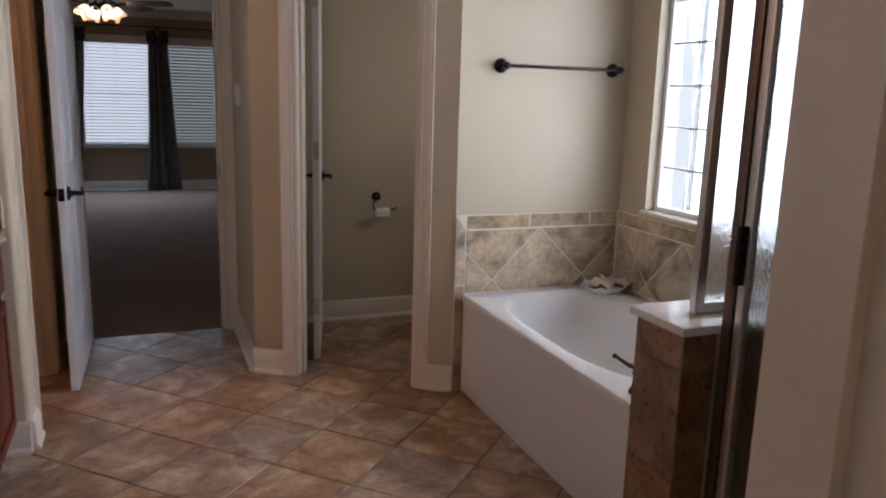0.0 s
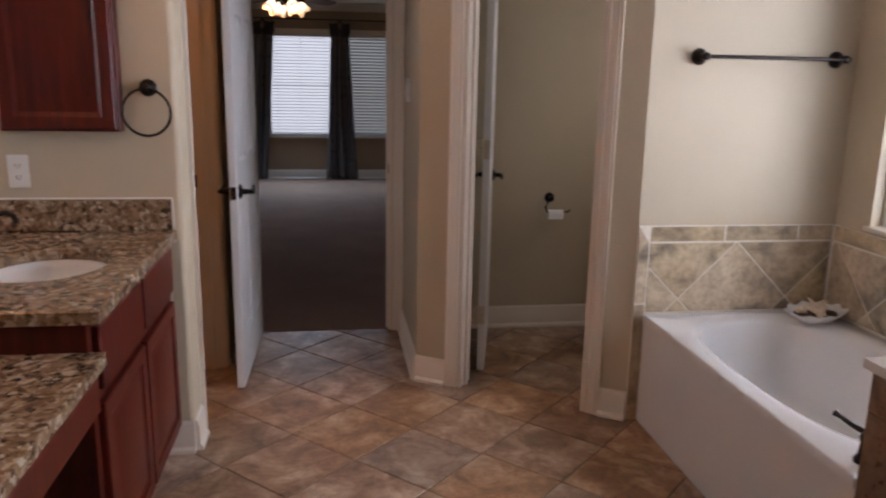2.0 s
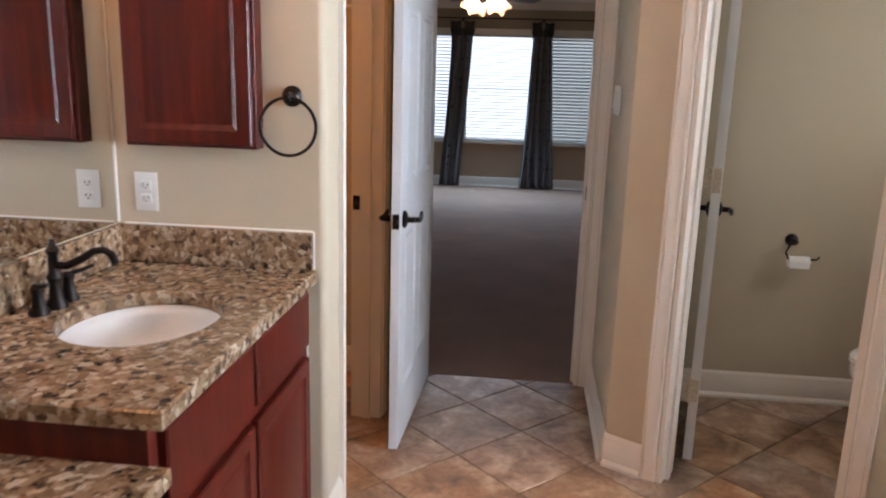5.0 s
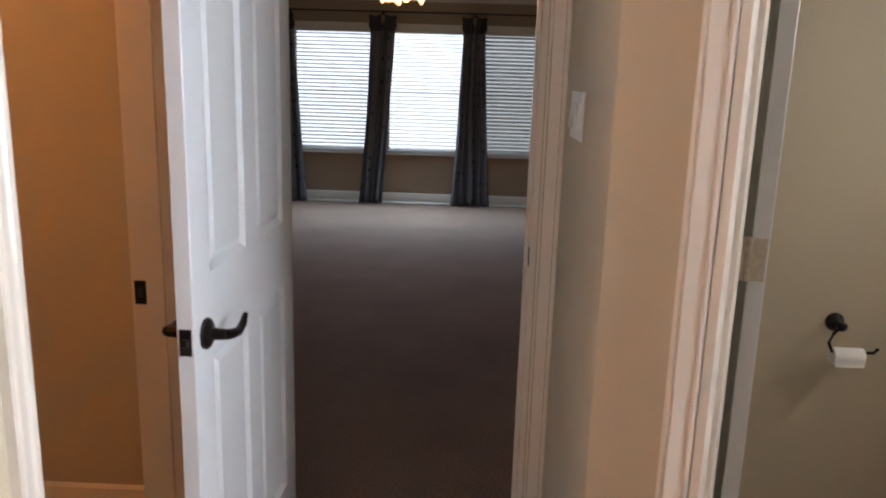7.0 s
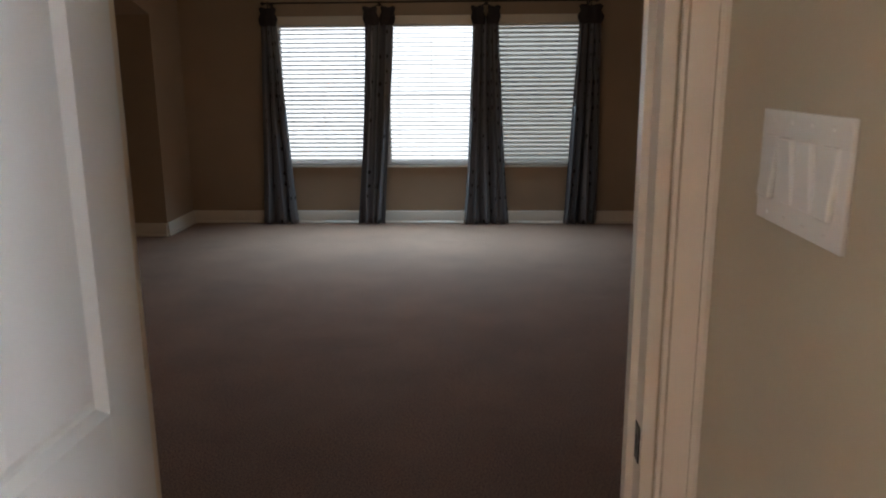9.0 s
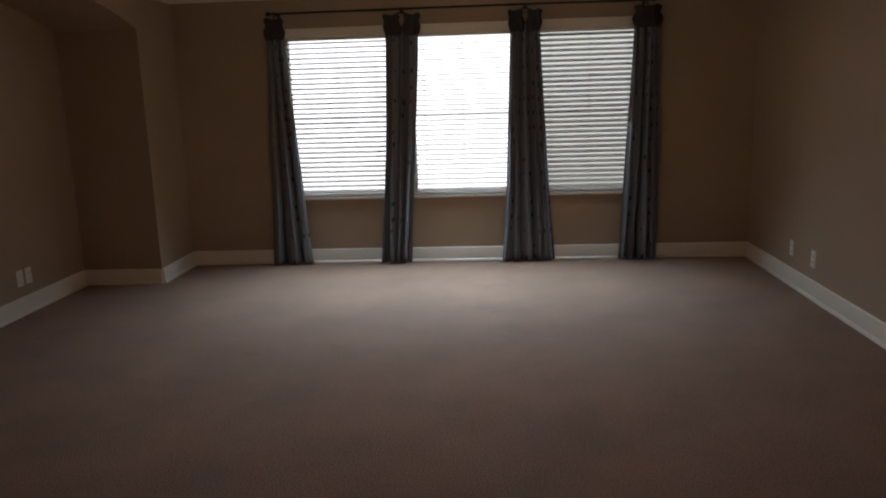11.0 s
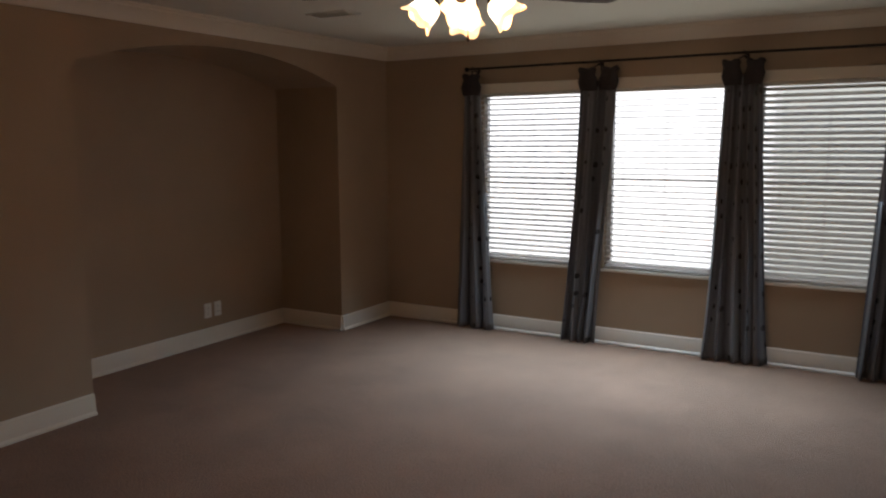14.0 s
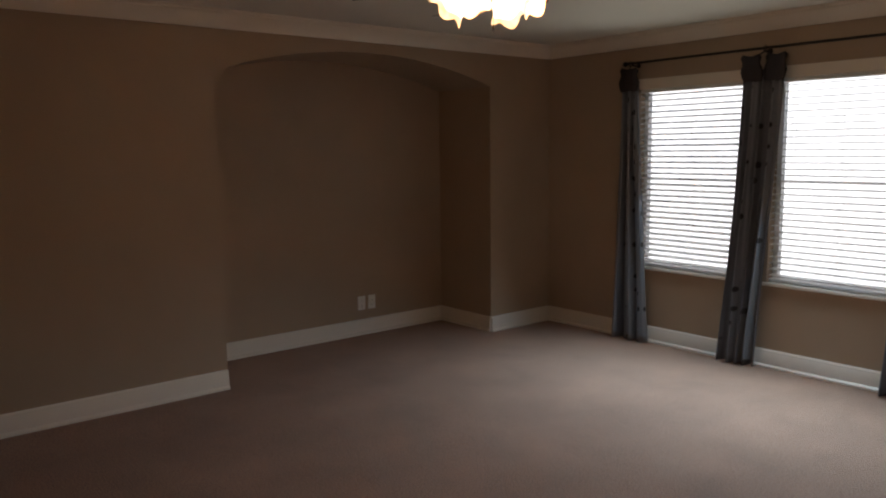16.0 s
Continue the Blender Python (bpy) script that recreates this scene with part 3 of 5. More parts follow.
# ---------------------------------------------------------------- doors


def lever(bm, sgn, y, z, x, reach=-1):
    """A lever handle on the face x, sticking out by sgn; the lever runs along y by reach."""
    lathe(bm, [(0.033, 0), (0.033, 0.006), (0.026, 0.012), (0.013, 0.016), (0.011, 0.045)], (x, y, z), (sgn, 0, 0), 20)
    pts = [(x + sgn * 0.045, y, z), (x + sgn * 0.052, y + reach * 0.012, z - 0.002), (x + sgn * 0.054, y + reach * 0.045, z - 0.008), (x + sgn * 0.052, y + reach * 0.08, z - 0.004), (x + sgn * 0.049, y + reach * 0.11, z + 0.010)]
    tube(bm, pts, [0.011, 0.011, 0.010, 0.009, 0.006], 10)


def panel_door(name, label, loc, rz, width, group="panel doors", latch_z=0.918, side=1):
    """A six-panel door leaf; its hinge edge at the origin, the leaf along -y, thickness along x."""
    d = thing(name, label, "door", loc, rz, group)
    t = 0.035
    z0, z1 = 0.012, 2.015
    st, rails = 0.105, [(z0, 0.235), (0.865, 1.045), (1.69, 1.785), (1.915, z1)]
    mid = 0.095
    bm = bmesh.new()
    for ya, yb in ((-width, -width + st), (-st, 0)):
        box(bm, -t / 2, t / 2, ya, yb, z0, z1, 0.0015, 1)
    for za, zb in rails:
        box(bm, -t / 2, t / 2, -width + st, -st, za, zb)
    for (_, za), (zb, _) in zip(rails, rails[1:]):
        box(bm, -t / 2, t / 2, -width / 2 - mid / 2, -width / 2 + mid / 2, za, zb)
    body = part("leaf", bm, DOORP, d, smooth=0)
    for (_, za), (zb, _) in zip(rails, rails[1:]):
        for ya, yb in ((-width + st, -width / 2 - mid / 2), (-width / 2 + mid / 2, -st)):
            bm = bmesh.new()
            box(bm, -0.006, 0.006, ya, yb, za, zb)
            for s in (-1, 1):
                g, sl = 0.012, 0.034
                rows = []
                for e, x in ((0.0, t / 2), (g, 0.0062), (g + 0.007, 0.0062), (sl, 0.0150)):
                    rows.append([bm.verts.new((s * x, *q)) for q in ((ya + e, za + e), (yb - e, za + e), (yb - e, zb - e), (ya + e, zb - e))])
                for a, b in zip(rows, rows[1:]):
                    for i in range(4):
                        bm.faces.new((a[i], a[(i + 1) % 4], b[(i + 1) % 4], b[i]))
                bm.faces.new(rows[-1])
            part("panel", bm, DOORP, d, smooth=0)
    for s in (-1, 1):
        bm = bmesh.new()
        lever(bm, s, -width + 0.062, latch_z, s * t / 2, 1)
        part("lever_handle", bm, BRONZE, d, "dark bronze lever handle")
    bm = bmesh.new()
    box(bm, -0.0125, 0.0125, -width - 0.002, -width + 0.01, latch_z - 0.028, latch_z + 0.028, 0.001, 1)
    box(bm, -0.007, 0.007, -width - 0.012, -width, latch_z - 0.008, latch_z + 0.008, 0.002, 1)
    part("latch_plate", bm, BRONZE, d, "dark bronze latch plate")
    for hz in (0.30, 1.11, 1.84):
        bm = bmesh.new()
        tube(bm, [(side * (t / 2 + 0.004), 0.006, hz - 0.045), (side * (t / 2 + 0.004), 0.006, hz + 0.045)], 0.007, 10)
        box(bm, -t / 2 + 0.004, t / 2, -0.001, 0.0025, hz - 0.045, hz + 0.045)
        box(bm, side * (t / 2 + 0.004), side * (t / 2 + 0.038), 0.004, 0.0065, hz - 0.045, hz + 0.045)
        for sz in (-0.028, 0.0, 0.028):
            lathe(bm, [(0.004, 0), (0.003, 0.001)], (side * (t / 2 + 0.022), 0.0065, hz + sz), (0, 1, 0), 8)
        part("hinge", bm, BRASS, d, "painted butt hinge")
    return d


panel_door("door_1", "white six-panel door standing open into the bathroom", (-0.783, 0.708, 0), -1.7, 0.770, latch_z=0.922, side=-1)
panel_door("door_2", "white six-panel toilet door standing open inward", (0.343, 0.045, 0), 166.5, 0.60, latch_z=0.925)

# ---------------------------------------------------------------- windows


def bed_window(name, xa, xb, za, zb):
    w = thing(name, "white vinyl double-hung window with painted sill", "window")
    w["kind"] = "structure"
    y0, y1, f = Y_WIN + 0.075, Y_WIN + 0.12, 0.035
    bm = bmesh.new()
    for q in ((xa, xa + f, za, zb), (xb - f, xb, za, zb), (xa + f, xb - f, za, za + f), (xa + f, xb - f, zb - f, zb)):
        box(bm, q[0], q[1], y0, y1, q[2], q[3])
    part("window_frame", bm, VINYL, w, smooth=0)
    zm = (za + zb) / 2
    bm = bmesh.new()
    box(bm, xa + f, xb - f, y0 + 0.005, y1 - 0.005, zm - 0.005, zm + 0.005)
    part("meeting_rail", bm, VINYL, w, smooth=0)
    for a, b in ((za + f, zm - 0.005), (zm + 0.005, zb - f)):
        bm = bmesh.new()
        box(bm, xa + f, xb - f, y0 + 0.02, y0 + 0.024, a, b)
        part("pane", bm, PANE, w, smooth=0).visible_shadow = False
    bm = bmesh.new()
    box(bm, xa - 0.03, xb + 0.03, Y_WIN - 0.022, y0, za - 0.02, za + 0.002, 0.004, 2)
    part("window_sill", bm, TRIM, w)
    return w


def blind(xa, xb, za, zb, tilt):
    b = thing("window_blind", "white horizontal slat blind, lowered with open slats", "blind", group="bedroom window blinds")
    y = Y_WIN + 0.036
    bm = bmesh.new()
    box(bm, xa + 0.006, xb - 0.006, y - 0.028, y + 0.028, zb - 0.036, zb - 0.004, 0.003, 1)
    part("headrail", bm, SLAT, b)
    bm = bmesh.new()
    box(bm, xa - 0.035, xb + 0.035, Y_WIN - 0.016, Y_WIN - 0.001, zb - 0.012, zb + 0.066, 0.003, 1)
    part("valance", bm, TRIM, b, "painted blind valance board")
    bm = bmesh.new()
    w = xb - xa - 0.016
    rows = [[bm.verts.new((sx * w / 2, u * 0.025, 0.0028 * (1 - u * u) + dz)) for u in (-1, -0.5, 0, 0.5, 1)] for sx in (-1, 1) for dz in (0, 0.0028)]
    for i in range(4):
        bm.faces.new((rows[0][i], rows[0][i + 1], rows[2][i + 1], rows[2][i]))
        bm.faces.new((rows[1][i], rows[3][i], rows[3][i + 1], rows[1][i + 1]))
    bm.faces.new((rows[0][0], rows[2][0], rows[3][0], rows[1][0]))
    bm.faces.new((rows[0][4], rows[1][4], rows[3][4], rows[2][4]))
    for a, c in ((0, 1), (2, 3)):
        bm.faces.new(rows[a] + rows[c][::-1])
    me = finish(bm, "slat", SLAT)
    n = 31
    z_lo, z_hi = za + 0.045, zb - 0.058
    for i in range(n):
        s = new("slat", me)
        s.parent = b
        s.matrix_basis = pose((xa + xb) / 2, y, z_lo + (z_hi - z_lo) * i / (n - 1), tilt + random.uniform(-1.2, 1.2), random.uniform(-0.12, 0.12), 0)
    bm = bmesh.new()
    box(bm, xa + 0.008, xb - 0.008, y - 0.025, y + 0.025, za + 0.006, za + 0.024, 0.003, 1)
    part("bottom_rail", bm, SLAT, b)
    for k in (0.14, 0.5, 0.86):
        bm = bmesh.new()
        x = xa + (xb - xa) * k
        tube(bm, [(x, y - 0.027, za + 0.02), (x, y - 0.027, zb - 0.06)], 0.0012, 5)
        tube(bm, [(x, y + 0.027, za + 0.02), (x, y + 0.027, zb - 0.06)], 0.0012, 5)
        part("ladder_cord", bm, SLAT, b)
    return b


for i, ((xa, xb), tilt) in enumerate(zip(BED_WIN, (15, 4, 29))):
    bed_window("window_%d" % (i + 1), xa, xb, 0.585, 1.955)
    blind(xa, xb, 0.59, 1.952, tilt)

# glass block window over the bathtub
win = thing("window_4", "frosted glass block window with thin grey mortar joints", "window")
win["kind"] = "structure"
COLS, ROWS = 6, 6
pw, ph = (BW0 - BW1 - 0.05) / COLS, (BWZ1 - BWZ0 - 0.05) / ROWS
bm = bmesh.new()
for a, b, c, d in ((BW1, BW0, BWZ0, BWZ0 + 0.025), (BW1, BW0, BWZ1 - 0.025, BWZ1), (BW1, BW1 + 0.025, BWZ0 + 0.025, BWZ1 - 0.025), (BW0 - 0.025, BW0, BWZ0 + 0.025, BWZ1 - 0.025)):
    box(bm, X_BATHWIN + 0.05, X_BATHWIN + 0.14, a, b, c, d)
part("window_frame", bm, VINYL, win, smooth=0)
bm = bmesh.new()
for i in range(1, COLS):
    y = BW1 + 0.025 + pw * i
    box(bm, X_BATHWIN + 0.062, X_BATHWIN + 0.12, y - 0.003, y + 0.003, BWZ0 + 0.025, BWZ1 - 0.025)
for j in range(1, ROWS):
    z = BWZ0 + 0.025 + ph * j
    box(bm, X_BATHWIN + 0.060, X_BATHWIN + 0.121, BW1 + 0.025, BW0 - 0.025, z - 0.003, z + 0.003)
part("mortar_joints", bm, plain("grey_mortar", (0.36, 0.36, 0.34), 0.9), win, smooth=0)
bm = bmesh.new()
box(bm, -0.032, 0.032, -pw / 2 + 0.004, pw / 2 - 0.004, -ph / 2 + 0.004, ph / 2 - 0.004, 0.010, 2)
block_mesh = finish(bm, "glass_block", BLOCK, 40)
for i in range(COLS):
    for j in range(ROWS):
        o = new("glass_block", block_mesh)
        o.parent = win
        o.visible_shadow = False
        o.location = (X_BATHWIN + 0.09, BW1 + 0.025 + pw * (i + 0.5), BWZ0 + 0.025 + ph * (j + 0.5))
bm = bmesh.new()
box(bm, X_BATHWIN - 0.018, X_BATHWIN + 0.05, BW1 - 0.02, BW0 + 0.02, BWZ0 - 0.016, BWZ0 + 0.003, 0.004, 2)
part("window_sill", bm, TRIM, win)

# ---------------------------------------------------------------- curtains and rod
rod = thing("curtain_rod", "thin dark iron curtain rod with end knobs", "curtain rod")
bm = bmesh.new()
tube(bm, [(-2.34, Y_WIN - 0.075, 2.135), (-1.25, Y_WIN - 0.075, 2.137), (-0.2, Y_WIN - 0.075, 2.137), (0.80, Y_WIN - 0.075, 2.133)], 0.009, 12)
part("rod", bm, ROD, rod)
for x in (-2.35, 0.81):
    bm = bmesh.new()
    bmesh.ops.create_uvsphere(bm, u_segments=14, v_segments=10, radius=0.019, matrix=Matrix.Translation((x, Y_WIN - 0.075, 2.134)))
    part("finial", bm, ROD, rod)
for x in (-2.28, -1.24, -0.22, 0.74):
    bm = bmesh.new()
    tube(bm, [(x, Y_WIN - 0.001, 2.12), (x, Y_WIN - 0.04, 2.115), (x, Y_WIN - 0.075, 2.122)], 0.006, 8)
    lathe(bm, [(0.018, 0), (0.018, 0.005)], (x, Y_WIN - 0.001, 2.12), (0, -1, 0), 12)
    part("bracket", bm, ROD, rod)


def curtain(x_top, x_bot, folds, seed, label):
    """A gathered drape hung from the rod: narrow header, pleats that widen to the hem."""
    rnd = random.Random(seed)
    c = thing("curtain", label, "curtain", group="bedroom curtains")
    ph = [rnd.uniform(0, 6.28) for _ in range(4)]
    cols, rows = 64, 34

    def point(u, v, off):
        s = v ** 1.25
        xa, xb = x_top[0] + (x_bot[0] - x_top[0]) * s, x_top[1] + (x_bot[1] - x_top[1]) * s
        wave = math.sin(u * folds * 2 * math.pi + ph[0] + 0.7 * math.sin(v * 2 + ph[1]))
        wave += 0.45 * math.sin(u * folds * 3.7 * math.pi + ph[2])
        deep = 0.020 + 0.022 * v
        x = xa + (xb - xa) * u + 0.010 * math.sin(v * 5 + u * 9 + ph[3]) * v
        return x, Y_WIN - 0.075 + deep * wave * 0.8 - 0.012 + off, 1.985 - 1.975 * v
    for name, mat, v_range in (("drape", CURTAIN, None),):
        bm = bmesh.new()
        uvl = bm.loops.layers.uv.new("UVMap")
        grids = []
        for off in (0, 0.004):
            grids.append([[bm.verts.new(point(i / cols, j / rows, off)) for i in range(cols + 1)] for j in range(rows + 1)])
        width = (x_bot[1] - x_bot[0]) * 2.0
        for g, flip in ((grids[0], False), (grids[1], True)):
            for j in range(rows):
                for i in range(cols):
                    vs = [g[j][i], g[j][i + 1], g[j + 1][i + 1], g[j + 1][i]]
                    uv = [(i, j), (i + 1, j), (i + 1, j + 1), (i, j + 1)]
                    if flip:
                        vs, uv = vs[::-1], uv[::-1]
                    f = bm.faces.new(vs)
                    for lp, (a, b) in zip(f.loops, uv):
                        lp[uvl].uv = (a / cols * width, -b / rows * 2.0)
        for i in range(cols):
            for j in (0, rows):
                bm.faces.new((grids[0][j][i], grids[1][j][i], grids[1][j][i + 1], grids[0][j][i + 1]))
        for j in range(rows):
            for i in (0, cols):
                bm.faces.new((grids[0][j][i], grids[0][j + 1][i], grids[1][j + 1][i], grids[1][j][i]))
        me = bpy.data.meshes.new(name)
        bmesh.ops.recalc_face_normals(bm, faces=bm.faces)
        bm.to_mesh(me)
        bm.free()
        me.materials.append(mat)
        me.shade_smooth()
        new(name, me).parent = c
    # dark gathered tops, one or two puffs pulled up to a ring on the rod
    w = x_top[1] - x_top[0]
    centres = (0.24, 0.76) if w > 0.22 else (0.5,)
    for k in centres:
        cx, half = x_top[0] + w * k, (w * 0.265 if len(centres) == 2 else w * 0.56)
        lean = (k - 0.5) * 0.07
        bm = bmesh.new()
        n = 36
        rings = []
        for f, z, d in ((0.86, 1.925, 0.024), (1.02, 1.955, 0.030), (1.10, 1.990, 0.034), (0.92, 2.025, 0.030), (0.84, 2.045, 0.026), (1.00, 2.070, 0.026), (0.80, 2.086, 0.016), (0.30, 2.076, 0.006)):
            loop = []
            for i in range(n):
                t = 2 * math.pi * i / n
                ruff = 1 + 0.13 * math.sin(7 * t + ph[0]) + 0.06 * math.sin(13 * t + ph[1])
                ear = (0.010 + 0.005 * math.sin(3 * t + ph[3])) * abs(math.cos(t)) * (z > 2.06)
                loop.append(bm.verts.new((cx + lean * (z - 1.925) / 0.16 + half * f * math.cos(t), Y_WIN - 0.094 + d * ruff * math.sin(t), z + ear + 0.004 * math.sin(5 * t + ph[2]))))
            rings.append(loop)
        for a, b in zip(rings, rings[1:]):
            for i in range(n):
                bm.faces.new((a[i], a[(i + 1) % n], b[(i + 1) % n], b[i]))
        bm.faces.new(rings[0][::-1])
        bm.faces.new(rings[-1])
        part("header", bm, CURTAIN_TOP, c, "dark brown gathered curtain header", 60)
    x = x_top[0] + w * 0.5
    bm = bmesh.new()
    tube(bm, [(x + 0.004 * math.sin(t), Y_WIN - 0.075 + 0.017 * math.sin(t), 2.132 + 0.019 * math.cos(t)) for t in [2 * math.pi * i / 16 for i in range(16)]], 0.003, 6, True)
    part("ring", bm, ROD, c)
    for k in centres:
        bm = bmesh.new()
        tube(bm, [(x, Y_WIN - 0.078, 2.116), (x_top[0] + w * k, Y_WIN - 0.09, 2.080)], 0.005, 6)
        part("tie_tab", bm, CURTAIN_TOP, c)
    return c


curtain((-2.375, -2.225), (-2.47, -2.09), 3, 3, "blue-grey spotted drape hanging beside the first window")
curtain((-1.37, -1.10), (-1.475, -1.23), 4, 5, "blue-grey spotted drape gathered narrow between windows")
curtain((-0.345, -0.105), (-0.435, 0.02), 5, 8, "blue-grey spotted drape spread wide between windows")
curtain((0.655, 0.86), (0.545, 0.89), 4, 11, "blue-grey spotted drape hanging beside the last window")

# ---------------------------------------------------------------- ceiling fan with lights
FX, FY = -0.776, 4.40
fan = thing("ceiling_fan", "dark wood ceiling fan with lit tulip glass shades", "ceiling fan", (FX, FY, 0))
bm = bmesh.new()
lathe(bm, [(0.075, H_BED), (0.075, H_BED - 0.02), (0.045, H_BED - 0.055), (0.016, H_BED - 0.06), (0.016, H_BED - 0.08)], (0, 0, 0), n=28)
part("canopy", bm, BRONZE, fan)
bm = bmesh.new()
lathe(bm, [(0.03, H_BED - 0.075), (0.10, H_BED - 0.085), (0.125, H_BED - 0.115), (0.125, H_BED - 0.165), (0.10, H_BED - 0.195), (0.06, H_BED - 0.205)], (0, 0, 0), n=32)
part("motor_housing", bm, BRONZE, fan)
ZB = H_BED - 0.215
for k in range(5):
    a = math.radians(192 + 72 * k)
    rot = Matrix.Rotation(a, 4, "Z")
    bm = bmesh.new()
    out = [(0.19, -0.045), (0.30, -0.062), (0.54, -0.070), (0.66, -0.064), (0.685, -0.038), (0.69, 0), (0.685, 0.038), (0.66, 0.064), (0.54, 0.070), (0.30, 0.062), (0.19, 0.045)]
    lo = [bm.verts.new(rot @ Vector((x, y, ZB - y * 0.22 - 0.004))) for x, y in out]
    hi = [bm.verts.new(rot @ Vector((x, y, ZB - y * 0.22 + 0.004))) for x, y in out]
    bm.faces.new(lo[::-1])
    bm.faces.new(hi)
    for i in range(len(out)):
        bm.faces.new((lo[i], lo[(i + 1) % len(out)], hi[(i + 1) % len(out)], hi[i]))
    part("blade", bm, BLADE, fan, "dark walnut fan blade", 20)
    bm = bmesh.new()
    tube(bm, [rot @ Vector(p) for p in ((0.10, 0, ZB + 0.01), (0.16, 0.012, ZB - 0.012), (0.24, 0, ZB - 0.008))], [0.012, 0.010, 0.014], 8)
    part("blade_arm", bm, BRONZE, fan)
bm = bmesh.new()
lathe(bm, [(0.045, H_BED - 0.20), (0.06, H_BED - 0.215), (0.055, H_BED - 0.25), (0.025, H_BED - 0.27), (0.012, H_BED - 0.285)], (0, 0, 0), n=24)
part("light_fitter", bm, BRONZE, fan)
for k in range(4):
    a = math.radians(25 + 90 * k)
    ax = Vector((math.cos(a) * 0.72, math.sin(a) * 0.72, -0.70)).normalized()
    base = Vector((math.cos(a) * 0.095, math.sin(a) * 0.095, H_BED - 0.245))
    bm = bmesh.new()
    tube(bm, [(math.cos(a) * 0.03, math.sin(a) * 0.03, H_BED - 0.235), base, base + ax * 0.03], 0.012, 10)
    lathe(bm, [(0.024, 0), (0.026, 0.03)], base + ax * 0.015, ax, 14)
    part("lamp_arm", bm, BRONZE, fan)
    q = Vector((0, 0, 1)).rotation_difference(ax)
    whole = [(0.026, 0.028), (0.044, 0.042), (0.053, 0.062), (0.056, 0.086), (0.058, 0.102), (0.062, 0.114), (0.069, 0.128)]
    shade = None
    for prof, mat in ((whole[:5], SHADE), (whole[4:], SHADE_RIM)):
        bm = bmesh.new()
        rings = []
        for wall in (0, 1):
            for r, h in (prof if not wall else prof[::-1]):
                ring = []
                for i in range(32):
                    t = 2 * math.pi * i / 32
                    flare = max(0.0, (h - 0.09) / 0.040)
                    rr = (r - 0.003 * wall) * (1 + 0.13 * flare * math.cos(4 * t))
                    hh = h + 0.012 * flare * math.cos(4 * t)
                    ring.append(bm.verts.new(base + q @ Vector((rr * math.cos(t), rr * math.sin(t), hh))))
                rings.append(ring)
        for ra, rb in zip(rings, rings[1:]):
            for i in range(32):
                bm.faces.new((ra[i], ra[(i + 1) % 32], rb[(i + 1) % 32], rb[i]))
        if shade is None:
            shade = part("shade", bm, mat, fan, "frosted amber tulip glass shade, lit", 60)
        else:
            part("rim", bm, mat, shade, "flared amber glass rim", 60)
    p = base + ax * 0.10
    bulb("fan_bulb", (FX + p.x + ax.x * 0.09, FY + p.y + ax.y * 0.09, p.z + ax.z * 0.09), 2.2, (1.0, 0.54, 0.25), 0.03)
bm = bmesh.new()
tube(bm, [(0.03, -0.02, H_BED - 0.27), (0.031, -0.021, H_BED - 0.40)], 0.0015, 6)
lathe(bm, [(0.003, 0), (0.006, -0.012), (0.003, -0.024)], (0.031, -0.021, H_BED - 0.40), n=10)
part("pull_chain", bm, BRONZE, fan)

# ---------------------------------------------------------------- plates on the walls


def outlet(name, loc, rz, label):
    """A duplex outlet; its plate lies in the plane y = 0 and faces -y."""
    o = thing(name, label, "outlet", loc, rz, "wall outlets")
    bm = bmesh.new()
    box(bm, -0.035, 0.035, -0.006, 0, -0.0575, 0.0575, 0.003, 2)
    part("plate", bm, PLASTIC, o)
    for z in (-0.02, 0.02):
        bm = bmesh.new()
        box(bm, -0.017, 0.017, -0.008, -0.005, z - 0.014, z + 0.014, 0.003, 2)
        part("socket", bm, PLASTIC, o)
        bm = bmesh.new()
        for x in (-0.007, 0.007):
            box(bm, x - 0.0012, x + 0.0012, -0.0086, -0.007, z - 0.003, z + 0.006)
        box(bm, -0.002, 0.002, -0.0086, -0.007, z - 0.010, z - 0.006)
        part("slots", bm, DARK, o)
    bm = bmesh.new()
    lathe(bm, [(0.003, 0), (0.002, 0.0015)], (0, -0.006, 0), (0, -1, 0), 10)
    part("screw", bm, PLASTIC, o)
    return o


outlet("outlet", (-1.458, Y_END, 1.092), 0, "white duplex outlet on the wall above backsplash")
outlet("outlet", (NICHE_X, 5.80, 0.262), 90, "white duplex outlet low on niche back wall")
outlet("outlet", (NICHE_X, 5.90, 0.262), 90, "white plate beside outlet on niche back wall")
outlet("outlet", (X_R, 6.36, 0.27), -90, "white duplex outlet low on bedroom side wall")
outlet("outlet", (X_R, 5.98, 0.27), -90, "white duplex outlet low on bedroom side wall")

sw = thing("light_switch", "white four-gang rocker switch plate on passage wall", "light switch", (PX, 0.470, 1.370))
bm = bmesh.new()
box(bm, -0.006, 0, -0.103, 0.103, -0.059, 0.059, 0.003, 2)
part("plate", bm, PLASTIC, sw)
for y, tip in ((-0.069, 5), (-0.023, -5), (0.023, -5), (0.069, 5)):
    bm = bmesh.new()
    box(bm, -0.0035, 0.0035, -0.0165, 0.0165, -0.033, 0.033, 0.0015, 1)
    bmesh.ops.transform(bm, matrix=pose(-0.0075, y, 0, 0, tip, 0), verts=bm.verts)
    part("rocker", bm, PLASTIC, sw)
    for z in (-0.0485, 0.0485):
        bm = bmesh.new()
        lathe(bm, [(0.0028, 0), (0.002, 0.001)], (-0.006, y, z), (-1, 0, 0), 8)
        part("screw", bm, PLASTIC, sw)

